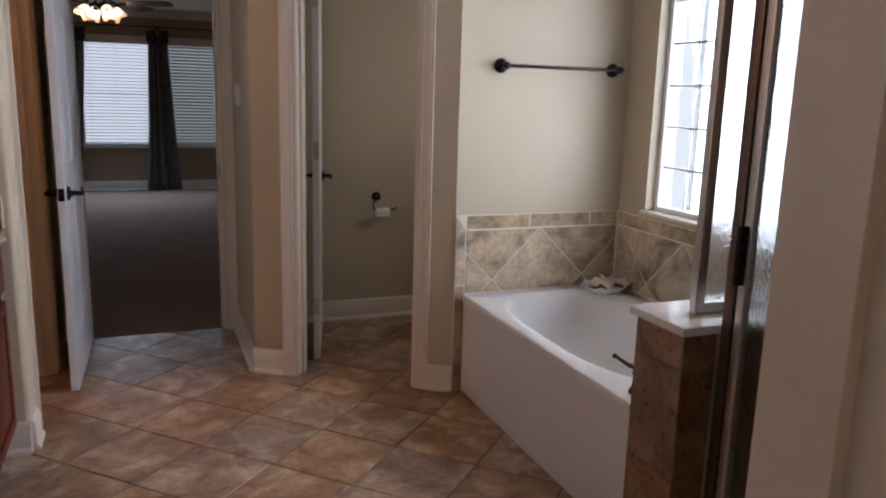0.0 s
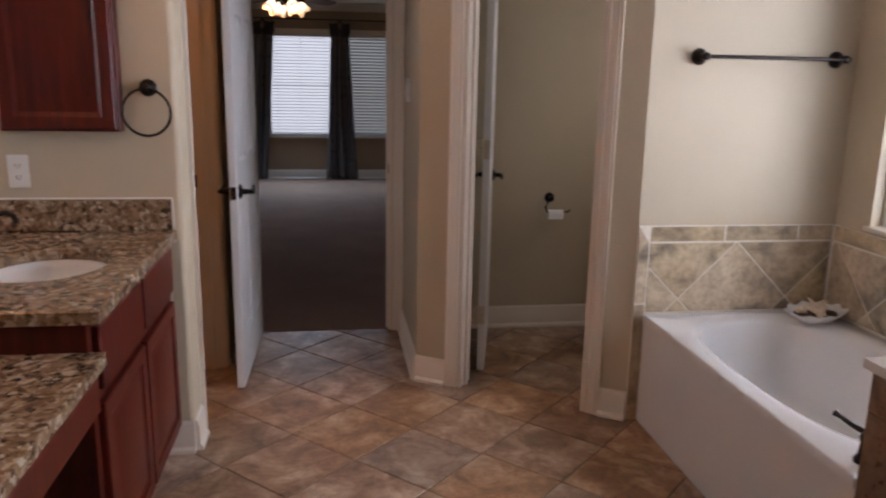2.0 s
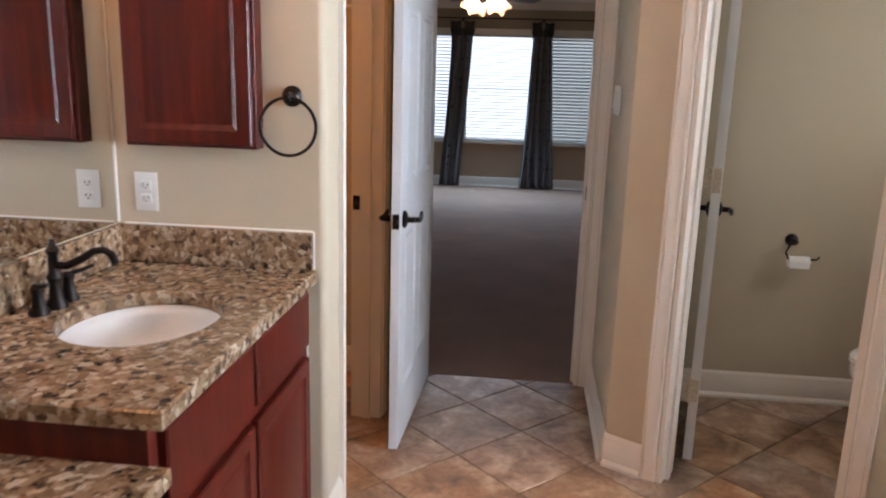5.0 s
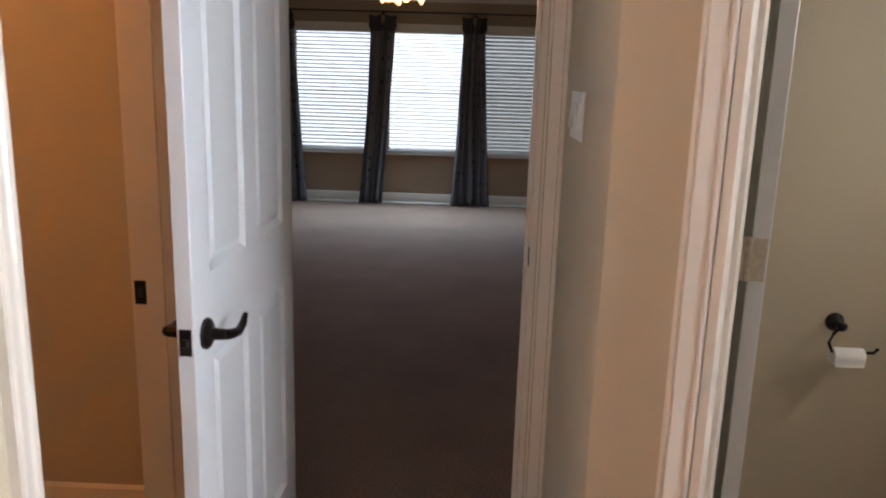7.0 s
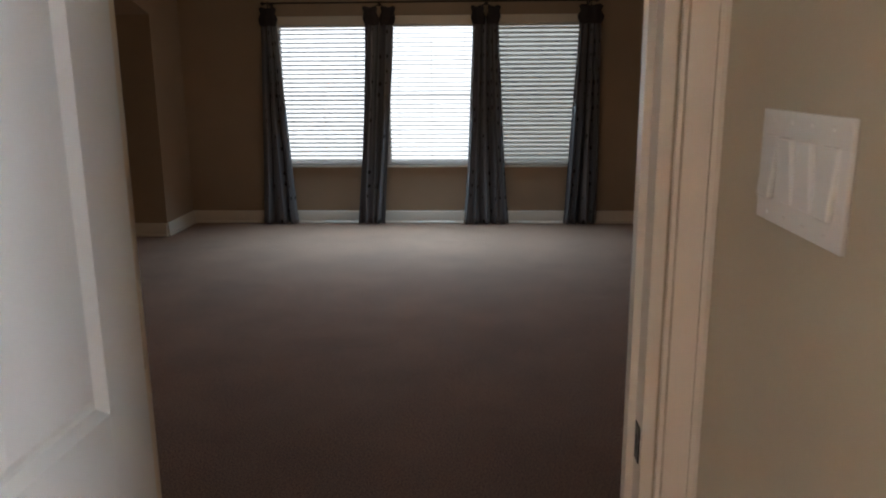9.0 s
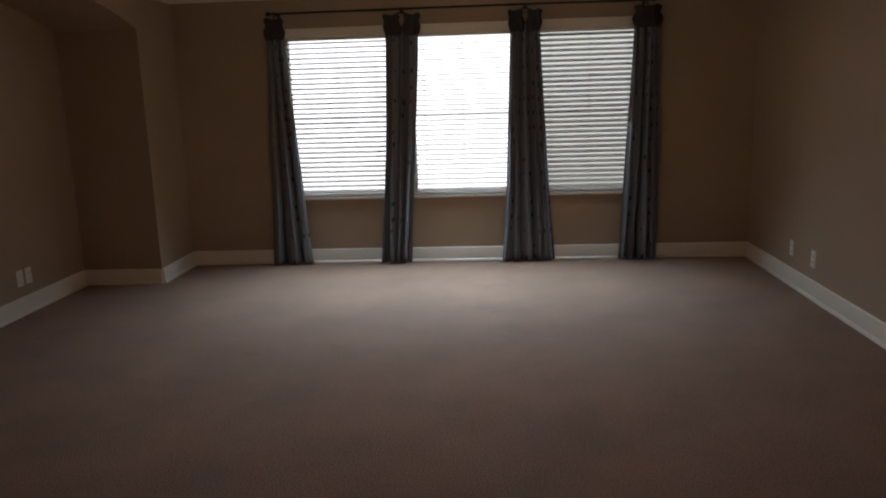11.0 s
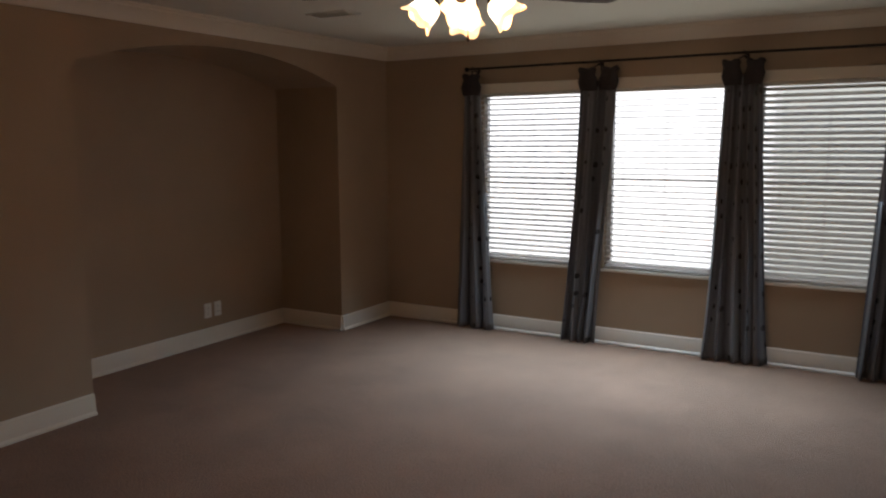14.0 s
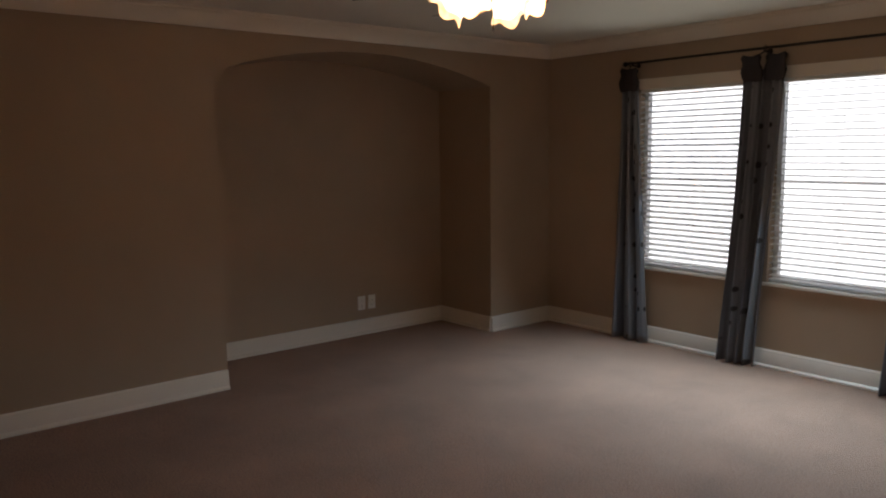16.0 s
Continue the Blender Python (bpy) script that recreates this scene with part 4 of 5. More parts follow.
vent = thing("ceiling_vent", "white louvred air vent set in bedroom ceiling", "vent", (-2.42, 5.65, H_BED), 0)
bm = bmesh.new()
for q in ((-0.16, 0.16, -0.085, -0.065), (-0.16, 0.16, 0.065, 0.085), (-0.16, -0.14, -0.065, 0.065), (0.14, 0.16, -0.065, 0.065)):
    box(bm, *q, -0.008, 0, 0.002, 1)
part("frame", bm, PLASTIC, vent)
for k in range(6):
    bm = bmesh.new()
    box(bm, -0.14, 0.14, -0.007, 0.007, -0.001, 0.001)
    bmesh.ops.transform(bm, matrix=pose(0, -0.05 + 0.02 * k, -0.005, 35, 0, 0), verts=bm.verts)
    part("slat", bm, PLASTIC, vent)

# hanging rod on the closet wall
crod = thing("closet_rod", "thin white hanging rod along the closet wall", "closet rod")
bm = bmesh.new()
tube(bm, [(-2.60, Y_BED0 - 0.045, 1.735), (-1.045, Y_BED0 - 0.045, 1.735)], 0.008, 10)
part("rod", bm, PLASTIC, crod)
for x in (-2.45, -1.85, -1.10):
    bm = bmesh.new()
    tube(bm, [(x, Y_BED0 - 0.001, 1.715), (x, Y_BED0 - 0.030, 1.720), (x, Y_BED0 - 0.045, 1.735)], 0.005, 8)
    part("bracket", bm, PLASTIC, crod)

# ---------------------------------------------------------------- strike plates


def strike_plate(loc, rz, label):
    s = thing("strike_plate", label, "strike plate", loc, rz, "strike plates")
    bm = bmesh.new()
    box(bm, -0.014, 0.014, -0.002, 0, -0.029, 0.029, 0.001, 1)
    part("plate", bm, BRONZE, s)
    bm = bmesh.new()
    box(bm, -0.006, 0.006, -0.0026, -0.0015, -0.012, 0.012)
    part("latch_hole", bm, DARK, s)


strike_plate((-1.018, CL_Y1 - 0.018, 0.937), 0, "dark bronze strike plate in closet door lining")
strike_plate((DOOR_X1 - 0.018, Y_BED0 + 0.020, 0.935), -90, "dark bronze strike plate in bedroom door lining")

# ---------------------------------------------------------------- vanity
V0, V1, VX = -1.62, -0.645, -0.975          # along the wall, and the cabinet's front
ZC = 0.88                                   # counter top
DESK_Z, DESK_END = 0.772, -2.95


def raised_door(parent, name, x, ya, yb, za, zb, mat=CHERRY):
    """A cabinet front in the plane x facing +x with a raised panel."""
    bm = bmesh.new()
    w = 0.055 if yb - ya > 0.2 and zb - za > 0.2 else 0.0
    rows = []
    prof = [(0, 0), (0, 0.016), (0.004, 0.020)]
    if w:
        prof += [(w - 0.012, 0.020), (w - 0.006, 0.014), (w, 0.012), (w + 0.012, 0.012), (w + 0.034, 0.019)]
    for e, d in prof:
        rows.append([bm.verts.new((x + d, *q)) for q in ((ya + e, za + e), (yb - e, za + e), (yb - e, zb - e), (ya + e, zb - e))])
    for a, b in zip(rows, rows[1:]):
        for i in range(4):
            bm.faces.new((a[i], a[(i + 1) % 4], b[(i + 1) % 4], b[i]))
    bm.faces.new(rows[-1])
    bm.faces.new(rows[0][::-1])
    return part(name, bm, mat, parent, smooth=25)


van = thing("vanity_cabinet", "cherry-stained sink cabinet with raised panel doors", "cabinet")
bm = bmesh.new()
box(bm, X_MIRROR + 0.002, VX, V0, V1, 0.10, 0.60)
box(bm, VX - 0.02, VX, V0, V1, 0.60, ZC - 0.037)
box(bm, X_MIRROR + 0.002, VX - 0.02, V0, V0 + 0.018, 0.60, ZC - 0.037)
box(bm, X_MIRROR + 0.002, VX - 0.02, V1 - 0.018, V1, 0.60, ZC - 0.037)
part("body", bm, CHERRY, van, smooth=0)
bm = bmesh.new()
box(bm, X_MIRROR + 0.002, VX - 0.06, V0 + 0.01, V1, 0.0, 0.0995)
part("toe_kick", bm, CHERRY, van, smooth=0)
vm = (V0 + V1) / 2
for a, b in ((V0 + 0.035, vm - 0.012), (vm + 0.012, V1 - 0.035)):
    raised_door(van, "door", VX, a, b, 0.13, 0.62)
    raised_door(van, "drawer_front", VX, a, b, 0.66, ZC - 0.056)

bm = bmesh.new()
tube(bm, [(VX + 0.002, Y_END - 0.003, 0.102), (VX + 0.002, Y_END - 0.003, ZC - 0.038)], 0.0032, 8)
part("caulk", bm, PLASTIC, van, "white bead of caulk along the wall")

# worktop with an oval sink hole
SX, SY, SRX, SRY = -1.225, -1.145, 0.178, 0.208
cnt = thing("vanity_counter", "speckled granite counter with square edge, brown from warm lamp tint", "counter")
bm = bmesh.new()
x0, x1, y0, y1 = X_MIRROR + 0.002, -0.940, V0 - 0.012, V1 + 0.003
N = 48


def on_rect(t, cx, cy, xa, xb, ya, yb):
    dx, dy = math.cos(t), math.sin(t)
    k = min(((xb if dx > 0 else xa) - cx) / dx if abs(dx) > 1e-9 else 1e9, ((yb if dy > 0 else ya) - cy) / dy if abs(dy) > 1e-9 else 1e9)
    return cx + dx * k, cy + dy * k


def ring_angles(cx, cy, xa, xb, ya, yb, n):
    ts = [2 * math.pi * i / n for i in range(n)] + [math.atan2(q[1] - cy, q[0] - cx) % (2 * math.pi) for q in ((xa, ya), (xb, ya), (xb, yb), (xa, yb))]
    return sorted(set(round(t, 6) for t in ts))


ts = ring_angles(SX, SY, x0, x1, y0, y1, N)
rings = []
for kind, z in (("hole", ZC - 0.036), ("hole", ZC - 0.004), ("hole2", ZC), ("rect2", ZC), ("rect", ZC - 0.004), ("rect", ZC - 0.036)):
    ring = []
    for t in ts:
        if kind.startswith("hole"):
            g = 0.004 if kind == "hole2" else 0
            ring.append(bm.verts.new((SX + (SRX + g) * math.cos(t), SY + (SRY + g) * math.sin(t), z)))
        else:
            g = 0.004 if kind == "rect2" else 0
            ring.append(bm.verts.new((*on_rect(t, SX, SY, x0 + g, x1 - g, y0 + g, y1 - g), z)))
    rings.append(ring)
rings.append(rings[0])
for a, b in zip(rings, rings[1:]):
    for i in range(len(ts)):
        bm.faces.new((a[i], a[(i + 1) % len(ts)], b[(i + 1) % len(ts)], b[i]))
part("top", bm, GRANITE, cnt, smooth=30)
bm = bmesh.new()
box(bm, X_MIRROR + 0.002, X_MIRROR + 0.022, y0, y1 - 0.02, ZC + 0.001, ZC + 0.113, 0.002, 1)
part("backsplash", bm, GRANITE, cnt)
bm = bmesh.new()
box(bm, X_MIRROR + 0.002, x1 - 0.012, y1 - 0.02, y1, ZC + 0.001, ZC + 0.113, 0.002, 1)
part("side_splash", bm, GRANITE, cnt)

bm = bmesh.new()
tube(bm, [(X_MIRROR + 0.024, Y_END - 0.003, ZC + 0.115), (x1 - 0.012, Y_END - 0.003, ZC + 0.115), (x1 - 0.010, Y_END - 0.003, ZC + 0.112), (x1 - 0.010, Y_END - 0.003, ZC + 0.002)], 0.0032, 8)
part("caulk", bm, PLASTIC, cnt, "white bead of caulk along the wall")

sink = thing("sink", "white oval undermount porcelain basin", "sink")
bm = bmesh.new()
prof = [(1.03, ZC - 0.037), (1.0, ZC - 0.039), (0.96, ZC - 0.06), (0.86, ZC - 0.11), (0.66, ZC - 0.15), (0.36, ZC - 0.168), (0.10, ZC - 0.172)]
inner = [[bm.verts.new((SX + SRX * k * math.cos(2 * math.pi * i / 40), SY + SRY * k * math.sin(2 * math.pi * i / 40), z)) for i in range(40)] for k, z in prof]
for a, b in zip(inner, inner[1:]):
    for i in range(40):
        bm.faces.new((a[i], a[(i + 1) % 40], b[(i + 1) % 40], b[i]))
bm.faces.new(inner[-1])
part("basin", bm, PORCELAIN, sink, smooth=60)
bm = bmesh.new()
lathe(bm, [(0.022, 0), (0.022, 0.002), (0.016, 0.004), (0.004, 0.003)], (SX, SY, ZC - 0.171), n=18)
part("drain", bm, BRONZE, sink)

fau = thing("sink_faucet", "oil-rubbed bronze faucet with curved spout and levers", "faucet", (-1.455, -1.12, ZC))
bm = bmesh.new()
lathe(bm, [(0.026, 0), (0.026, 0.008), (0.018, 0.02), (0.014, 0.06), (0.019, 0.075), (0.013, 0.09), (0.012, 0.13), (0.018, 0.142), (0.009, 0.155), (0.005, 0.17)], (0, 0, 0), n=20)
part("post", bm, BRONZE, fau)
bm = bmesh.new()
tube(bm, [(0, 0, 0.105), (0.035, 0, 0.105), (0.075, 0, 0.125), (0.105, 0, 0.145), (0.130, 0, 0.150), (0.150, 0, 0.140), (0.158, 0, 0.118)], [0.010, 0.010, 0.010, 0.0095, 0.009, 0.009, 0.010], 12)
part("spout", bm, BRONZE, fau)
for s in (-1, 1):
    bm = bmesh.new()
    lathe(bm, [(0.024, 0), (0.024, 0.008), (0.016, 0.02), (0.013, 0.05), (0.017, 0.062), (0.010, 0.075)], (-0.005, s * 0.062, 0), n=18)
    tube(bm, [(-0.005, s * 0.062, 0.068), (0.02, s * 0.078, 0.074), (0.045, s * 0.095, 0.085)], [0.008, 0.006, 0.005], 8)
    part("handle", bm, BRONZE, fau)

# lower dressing counter
desk = thing("desk_counter", "lower granite dressing counter along the mirror", "counter")
bm = bmesh.new()
box(bm, X_MIRROR + 0.002, -0.932, DESK_END, V0 - 0.001, DESK_Z - 0.036, DESK_Z, 0.003, 1)
part("top", bm, GRANITE, desk)
bm = bmesh.new()
box(bm, X_MIRROR + 0.002, X_MIRROR + 0.022, DESK_END, y0 - 0.001, DESK_Z + 0.001, ZC + 0.113, 0.002, 1)
part("backsplash", bm, GRANITE, desk)
knee = thing("desk_cabinet", "cherry-stained dressing desk front with open knee space", "cabinet")
bm = bmesh.new()
box(bm, X_MIRROR + 0.10, -0.955, DESK_END + 0.02, V0 - 0.003, DESK_Z - 0.155, DESK_Z - 0.037, 0.002, 1)
part("apron", bm, CHERRY, knee)
bm = bmesh.new()
box(bm, X_MIRROR + 0.003, -0.955, DESK_END, DESK_END + 0.019, 0, DESK_Z - 0.037)
part("end_panel", bm, CHERRY, knee, smooth=0)

bm = bmesh.new()
box(bm, X_MIRROR + 0.001, X_MIRROR + 0.006, DESK_END, Y_END - 0.012, ZC + 0.116, 2.12, 0.001, 1)
single("mirror", bm, MIRROR, "large frameless wall mirror above the granite backsplash", "mirror", smooth=0)

# thin white strip along the mirror's end
bm = bmesh.new()
box(bm, X_MIRROR + 0.001, X_MIRROR + 0.009, Y_END - 0.011, Y_END - 0.001, ZC + 0.118, 2.12, 0.001, 1)
structure("trim_mirror_corner", bm, PLASTIC, "thin white strip in the corner beside the mirror", "trim")

# cabinet on the end wall
cab = thing("wall_cabinet", "cherry-stained wall cabinet with one raised panel door", "cabinet")
CX0, CX1, CZ0, CZ1, CD = -1.480, -1.095, 1.235, 2.15, 0.058
bm = bmesh.new()
box(bm, CX0, CX1, Y_END - CD, Y_END, CZ0, CZ1, 0.002, 1)
part("body", bm, CHERRY, cab)
bm = bmesh.new()
rows = []
w = 0.058
xa, xb, za, zb = CX0 + 0.008, CX1 - 0.008, CZ0 + 0.008, CZ1 - 0.008
for e, d in ((0, 0), (0, 0.014), (0.005, 0.020), (w - 0.016, 0.020), (w - 0.008, 0.015), (w, 0.011), (w + 0.012, 0.011), (w + 0.042, 0.019)):
    rows.append([bm.verts.new((q[0], Y_END - CD - d, q[1])) for q in ((xa + e, za + e), (xb - e, za + e), (xb - e, zb - e), (xa + e, zb - e))])
for a, b in zip(rows, rows[1:]):
    for i in range(4):
        bm.faces.new((a[i], a[(i + 1) % 4], b[(i + 1) % 4], b[i]))
bm.faces.new(rows[-1])
bm.faces.new(rows[0][::-1])
part("door", bm, CHERRY, cab, smooth=25)

ring = thing("towel_ring", "dark bronze towel ring on round wall mount", "towel ring", (-1.008, Y_END, 1.384))
bm = bmesh.new()
lathe(bm, [(0.030, 0), (0.030, 0.006), (0.022, 0.016), (0.012, 0.022), (0.010, 0.05), (0.013, 0.056), (0.006, 0.064)], (0, 0, 0), (0, -1, 0), 24)
part("mount", bm, BRONZE, ring)
bm = bmesh.new()
tube(bm, [(0.080 * math.sin(2 * math.pi * i / 40), -0.048, -0.083 + 0.080 * math.cos(2 * math.pi * i / 40)) for i in range(40)], 0.0048, 8, True)
part("ring", bm, BRONZE, ring)

# ---------------------------------------------------------------- bathtub
TX0, TX1, TY0, TY1, TZ = 0.910, X_BATHWIN - 0.012, -1.905, Y_TOWEL - 0.012, 0.48
tub = thing("bathtub", "white acrylic drop-in soaking tub with smooth apron", "bathtub")
BX, BY, BRX, BRY = (TX0 + TX1) / 2 + 0.005, (TY0 + TY1) / 2, 0.345, 0.600
bm = bmesh.new()
ts = ring_angles(BX, BY, TX0, TX1, TY0, TY1, 64)
rings = []
for kind, k, z in (("rect", 0, TZ - 0.035), ("rect", 0, TZ - 0.006), ("rect", 0.006, TZ), ("ov", 1.05, TZ), ("ov", 1.0, TZ - 0.006), ("ov", 0.965, TZ - 0.03), ("ov", 0.91, TZ - 0.14), ("ov", 0.82, TZ - 0.27), ("ov", 0.70, TZ - 0.35), ("ov", 0.50, TZ - 0.385), ("ov", 0.05, TZ - 0.39)):
    if kind == "rect":
        rings.append([bm.verts.new((*on_rect(t, BX, BY, TX0 + k, TX1 - k, TY0 + k, TY1 - k), z)) for t in ts])
    else:
        rings.append([bm.verts.new((BX + BRX * k * math.copysign(abs(math.cos(t)) ** 0.68, math.cos(t)), BY + BRY * k * math.copysign(abs(math.sin(t)) ** 0.68, math.sin(t)), z)) for t in ts])
for a, b in zip(rings, rings[1:]):
    for i in range(len(ts)):
        bm.faces.new((a[i], a[(i + 1) % len(ts)], b[(i + 1) % len(ts)], b[i]))
bm.faces.new(rings[-1])
part("tub_shell", bm, ACRYLIC, tub, smooth=45)
bm = bmesh.new()
box(bm, TX0 + 0.006, TX0 + 0.03, TY0, TY1, 0, TZ - 0.034, 0.003, 1)
part("apron", bm, ACRYLIC, tub)
bm = bmesh.new()
lathe(bm, [(0.022, 0), (0.020, 0.006), (0.006, 0.009)], (BX, BY - BRY * 0.93, TZ - 0.12), (0, 1, 0.25), 18)
part("overflow", bm, BRONZE, tub, "dark bronze overflow cap")

th = thing("tub_faucet", "oil-rubbed bronze lever valve on tub rim", "faucet", (0.985, -1.842, TZ))
bm = bmesh.new()
lathe(bm, [(0.028, 0), (0.028, 0.008), (0.019, 0.022), (0.016, 0.055), (0.021, 0.068), (0.016, 0.082), (0.008, 0.092)], (0, 0, 0), n=20)
part("valve_body", bm, BRONZE, th)
bm = bmesh.new()
tube(bm, [(0, 0, 0.080), (-0.02, 0.035, 0.088), (-0.035, 0.07, 0.100), (-0.04, 0.085, 0.103)], [0.009, 0.007, 0.006, 0.009], 10)
part("lever", bm, BRONZE, th)

# shell dish in the corner of the tub deck
dish = thing("shell_dish", "scalloped white dish holding starfish and sea shells", "dish", (1.600, -0.705, TZ), 20)
bm = bmesh.new()
n = 48
rings = []
for k, z in ((0.35, 0.001), (0.55, 0.006), (0.85, 0.028), (1.0, 0.045), (0.98, 0.048), (0.80, 0.032), (0.5, 0.012), (0.02, 0.010)):
    rings.append([bm.verts.new((0.145 * k * (1 + 0.05 * math.cos(10 * t) * k) * math.cos(t), 0.10 * k * (1 + 0.05 * math.cos(10 * t) * k) * math.sin(t), z + 0.006 * math.cos(10 * t) * (k > 0.8))) for t in [2 * math.pi * i / n for i in range(n)]])
for a, b in zip(rings, rings[1:]):
    for i in range(n):
        bm.faces.new((a[i], a[(i + 1) % n], b[(i + 1) % n], b[i]))
bm.faces.new(rings[0][::-1])
bm.faces.new(rings[-1])
part("dish", bm, PORCELAIN, dish, smooth=60)


def starfish(bm, c, r, tip, turn):
    top = bm.verts.new((0, 0, r * 0.22))
    bot = bm.verts.new((0, 0, 0))
    out = []
    for i in range(20):
        t = 2 * math.pi * i / 20
        k = r * (0.36 + 0.64 * (0.5 + 0.5 * math.cos(5 * t)) ** 1.7)
        out.append((k * math.cos(t), k * math.sin(t)))
    lo = [bm.verts.new((x, y, 0)) for x, y in out]
    mid = [bm.verts.new((x * 0.72, y * 0.72, r * 0.13)) for x, y in out]
    for i in range(20):
        j = (i + 1) % 20
        bm.faces.new((lo[i], lo[j], mid[j], mid[i]))
        bm.faces.new((mid[i], mid[j], top))
        bm.faces.new((lo[j], lo[i], bot))
    bmesh.ops.transform(bm, matrix=Matrix.Translation(c) @ pose(0, 0, 0, tip, 0, turn), verts=bm.verts)


bm = bmesh.new()
starfish(bm, (-0.01, -0.02, 0.042), 0.085, 38, 15)
part("starfish", bm, SHELL, dish, "bleached cream starfish", 50)
for cx, cy, cz, rx, r in ((0.055, 0.02, 0.045, 30, 0.032), (-0.06, 0.025, 0.042, -20, 0.028), (0.02, 0.04, 0.05, 70, 0.026)):
    bm = bmesh.new()
    pts = []
    for i in range(26):
        t = i / 25
        a = t * 4.2 * math.pi
        rad = r * (1 - t) ** 0.9 * 0.55
        pts.append((rad * math.cos(a), rad * math.sin(a), r * 1.7 * t))
    tube(bm, pts, [r * 0.55 * (1 - i / 26) + 0.001 for i in range(26)], 10)
    bmesh.ops.transform(bm, matrix=pose(cx, cy, cz - 0.012, rx, 20, cx * 900), verts=bm.verts)
    part("sea_shell", bm, SHELL, dish, smooth=60)
# dark brown fill between the starfish and shells
bm = bmesh.new()
lathe(bm, [(0.02, 0.012), (0.085, 0.016), (0.105, 0.030), (0.06, 0.036), (0.01, 0.038)], (0, 0, 0), n=28, squash=(1.0, 0.68))
part("dish_fill", bm, plain("dark_brown_fill", (0.11, 0.065, 0.040), 0.8, 0.0, 90, 0.6, 0.6), dish, "dark brown fill under the starfish and shells", 60)

# towel bar over the tub
bar = thing("towel_bar", "dark bronze towel bar over the bathtub", "towel bar")
for x in (1.064, 1.655):
    bm = bmesh.new()
    lathe(bm, [(0.033, 0), (0.033, 0.006), (0.024, 0.018), (0.013, 0.026), (0.012, 0.052), (0.016, 0.058), (0.016, 0.072), (0.008, 0.08)], (x, Y_TOWEL, 1.536), (0, -1, 0), 24)
    part("mount", bm, BRONZE, bar)
bm = bmesh.new()
tube(bm, [(1.064, Y_TOWEL - 0.065, 1.536), (1.675, Y_TOWEL - 0.065, 1.536)], 0.008, 12)
part("bar", bm, BRONZE, bar)

# ---------------------------------------------------------------- shower
hw = thing("half_wall", "brown tiled half wall capped with polished white stone", "half wall")
HX0, HY0, HY1, HZ = 0.90, -2.145, -1.925, 0.775
bm = bmesh.new()
box(bm, HX0 + 0.012, X_BATHWIN - 0.001, HY0 + 0.012, HY1 - 0.002, 0, HZ)
part("core", bm, GROUT, hw, smooth=0)
bm = bmesh.new()
box(bm, HX0 - 0.02, X_BATHWIN - 0.002, HY0 - 0.018, HY1 + 0.012, HZ + 0.001, HZ + 0.028, 0.005, 2)
part("stone_cap", bm, plain("polished_white_stone", (0.74, 0.71, 0.66), 0.06, 0, 14, 0.06, 0.0), hw, "polished cream stone cap")

SXP = 1.012                                  # plane of the shower door
glass = thing("shower_enclosure", "rain-textured glass shower door in bronze and nickel frame", "shower enclosure")


def post(name, x0, x1, y0, y1, z0, z1, mat):
    bm = bmesh.new()
    box(bm, x0, x1, y0, y1, z0, z1, 0.003, 2)
    part(name, bm, mat, glass)


ZT = 1.98
YG = -2.045
post("panel_post", SXP - 0.012, SXP + 0.020, YG - 0.014, YG + 0.014, HZ + 0.029, ZT, CHROME)
post("panel_sill", SXP + 0.020, X_BATHWIN - 0.003, YG - 0.012, YG + 0.012, HZ + 0.029, HZ + 0.060, CHROME)
post("header_rail", SXP - 0.012, X_BATHWIN - 0.003, YG - 0.014, YG + 0.014, ZT + 0.001, ZT + 0.035, CHROME)
bm = bmesh.new()
box(bm, SXP + 0.021, X_BATHWIN - 0.004, YG - 0.003, YG + 0.003, HZ + 0.061, ZT)
part("fixed_glass", bm, RAIN_GLASS, glass, smooth=0).visible_shadow = False
post("corner_post", SXP - 0.006, SXP + 0.030, HY0 - 0.055, HY0 - 0.019, 0.0, ZT, FRAME_BRONZE)
post("wall_channel", SXP - 0.002, SXP + 0.024, HY0 - 0.018, HY0 - 0.001, 0.0, HZ, CHROME)
post("door_stile", SXP - 0.002, SXP + 0.024, HY0 - 0.090, HY0 - 0.060, 0.03, ZT, CHROME)
post("door_stile", SXP - 0.002, SXP + 0.024, Y_ENTRY + 0.035, Y_ENTRY + 0.065, 0.03, ZT, CHROME)
post("hinge_post", SXP - 0.006, SXP + 0.030, Y_ENTRY + 0.001, Y_ENTRY + 0.031, 0.0, ZT, FRAME_BRONZE)
post("door_rail", SXP - 0.002, SXP + 0.024, Y_ENTRY + 0.066, HY0 - 0.091, 0.03, 0.075, CHROME)
post("door_rail", SXP - 0.002, SXP + 0.024, Y_ENTRY + 0.066, HY0 - 0.091, ZT - 0.04, ZT, CHROME)
post("header_rail", SXP - 0.006, SXP + 0.030, Y_ENTRY + 0.001, HY0 - 0.001, ZT + 0.001, ZT + 0.035, FRAME_BRONZE)
post("threshold", SXP - 0.05, SXP + 0.05, Y_ENTRY + 0.001, HY0 - 0.001, -0.003, 0.028, ACRYLIC)
bm = bmesh.new()
box(bm, SXP + 0.008, SXP + 0.014, Y_ENTRY + 0.066, HY0 - 0.091, 0.076, ZT - 0.041)
part("door_glass", bm, RAIN_GLASS, glass, "rain-textured obscured glass", 0).visible_shadow = False
bm = bmesh.new()
box(bm, SXP - 0.030, SXP - 0.003, HY0 - 0.083, HY0 - 0.067, 0.93, 1.09, 0.004, 2)
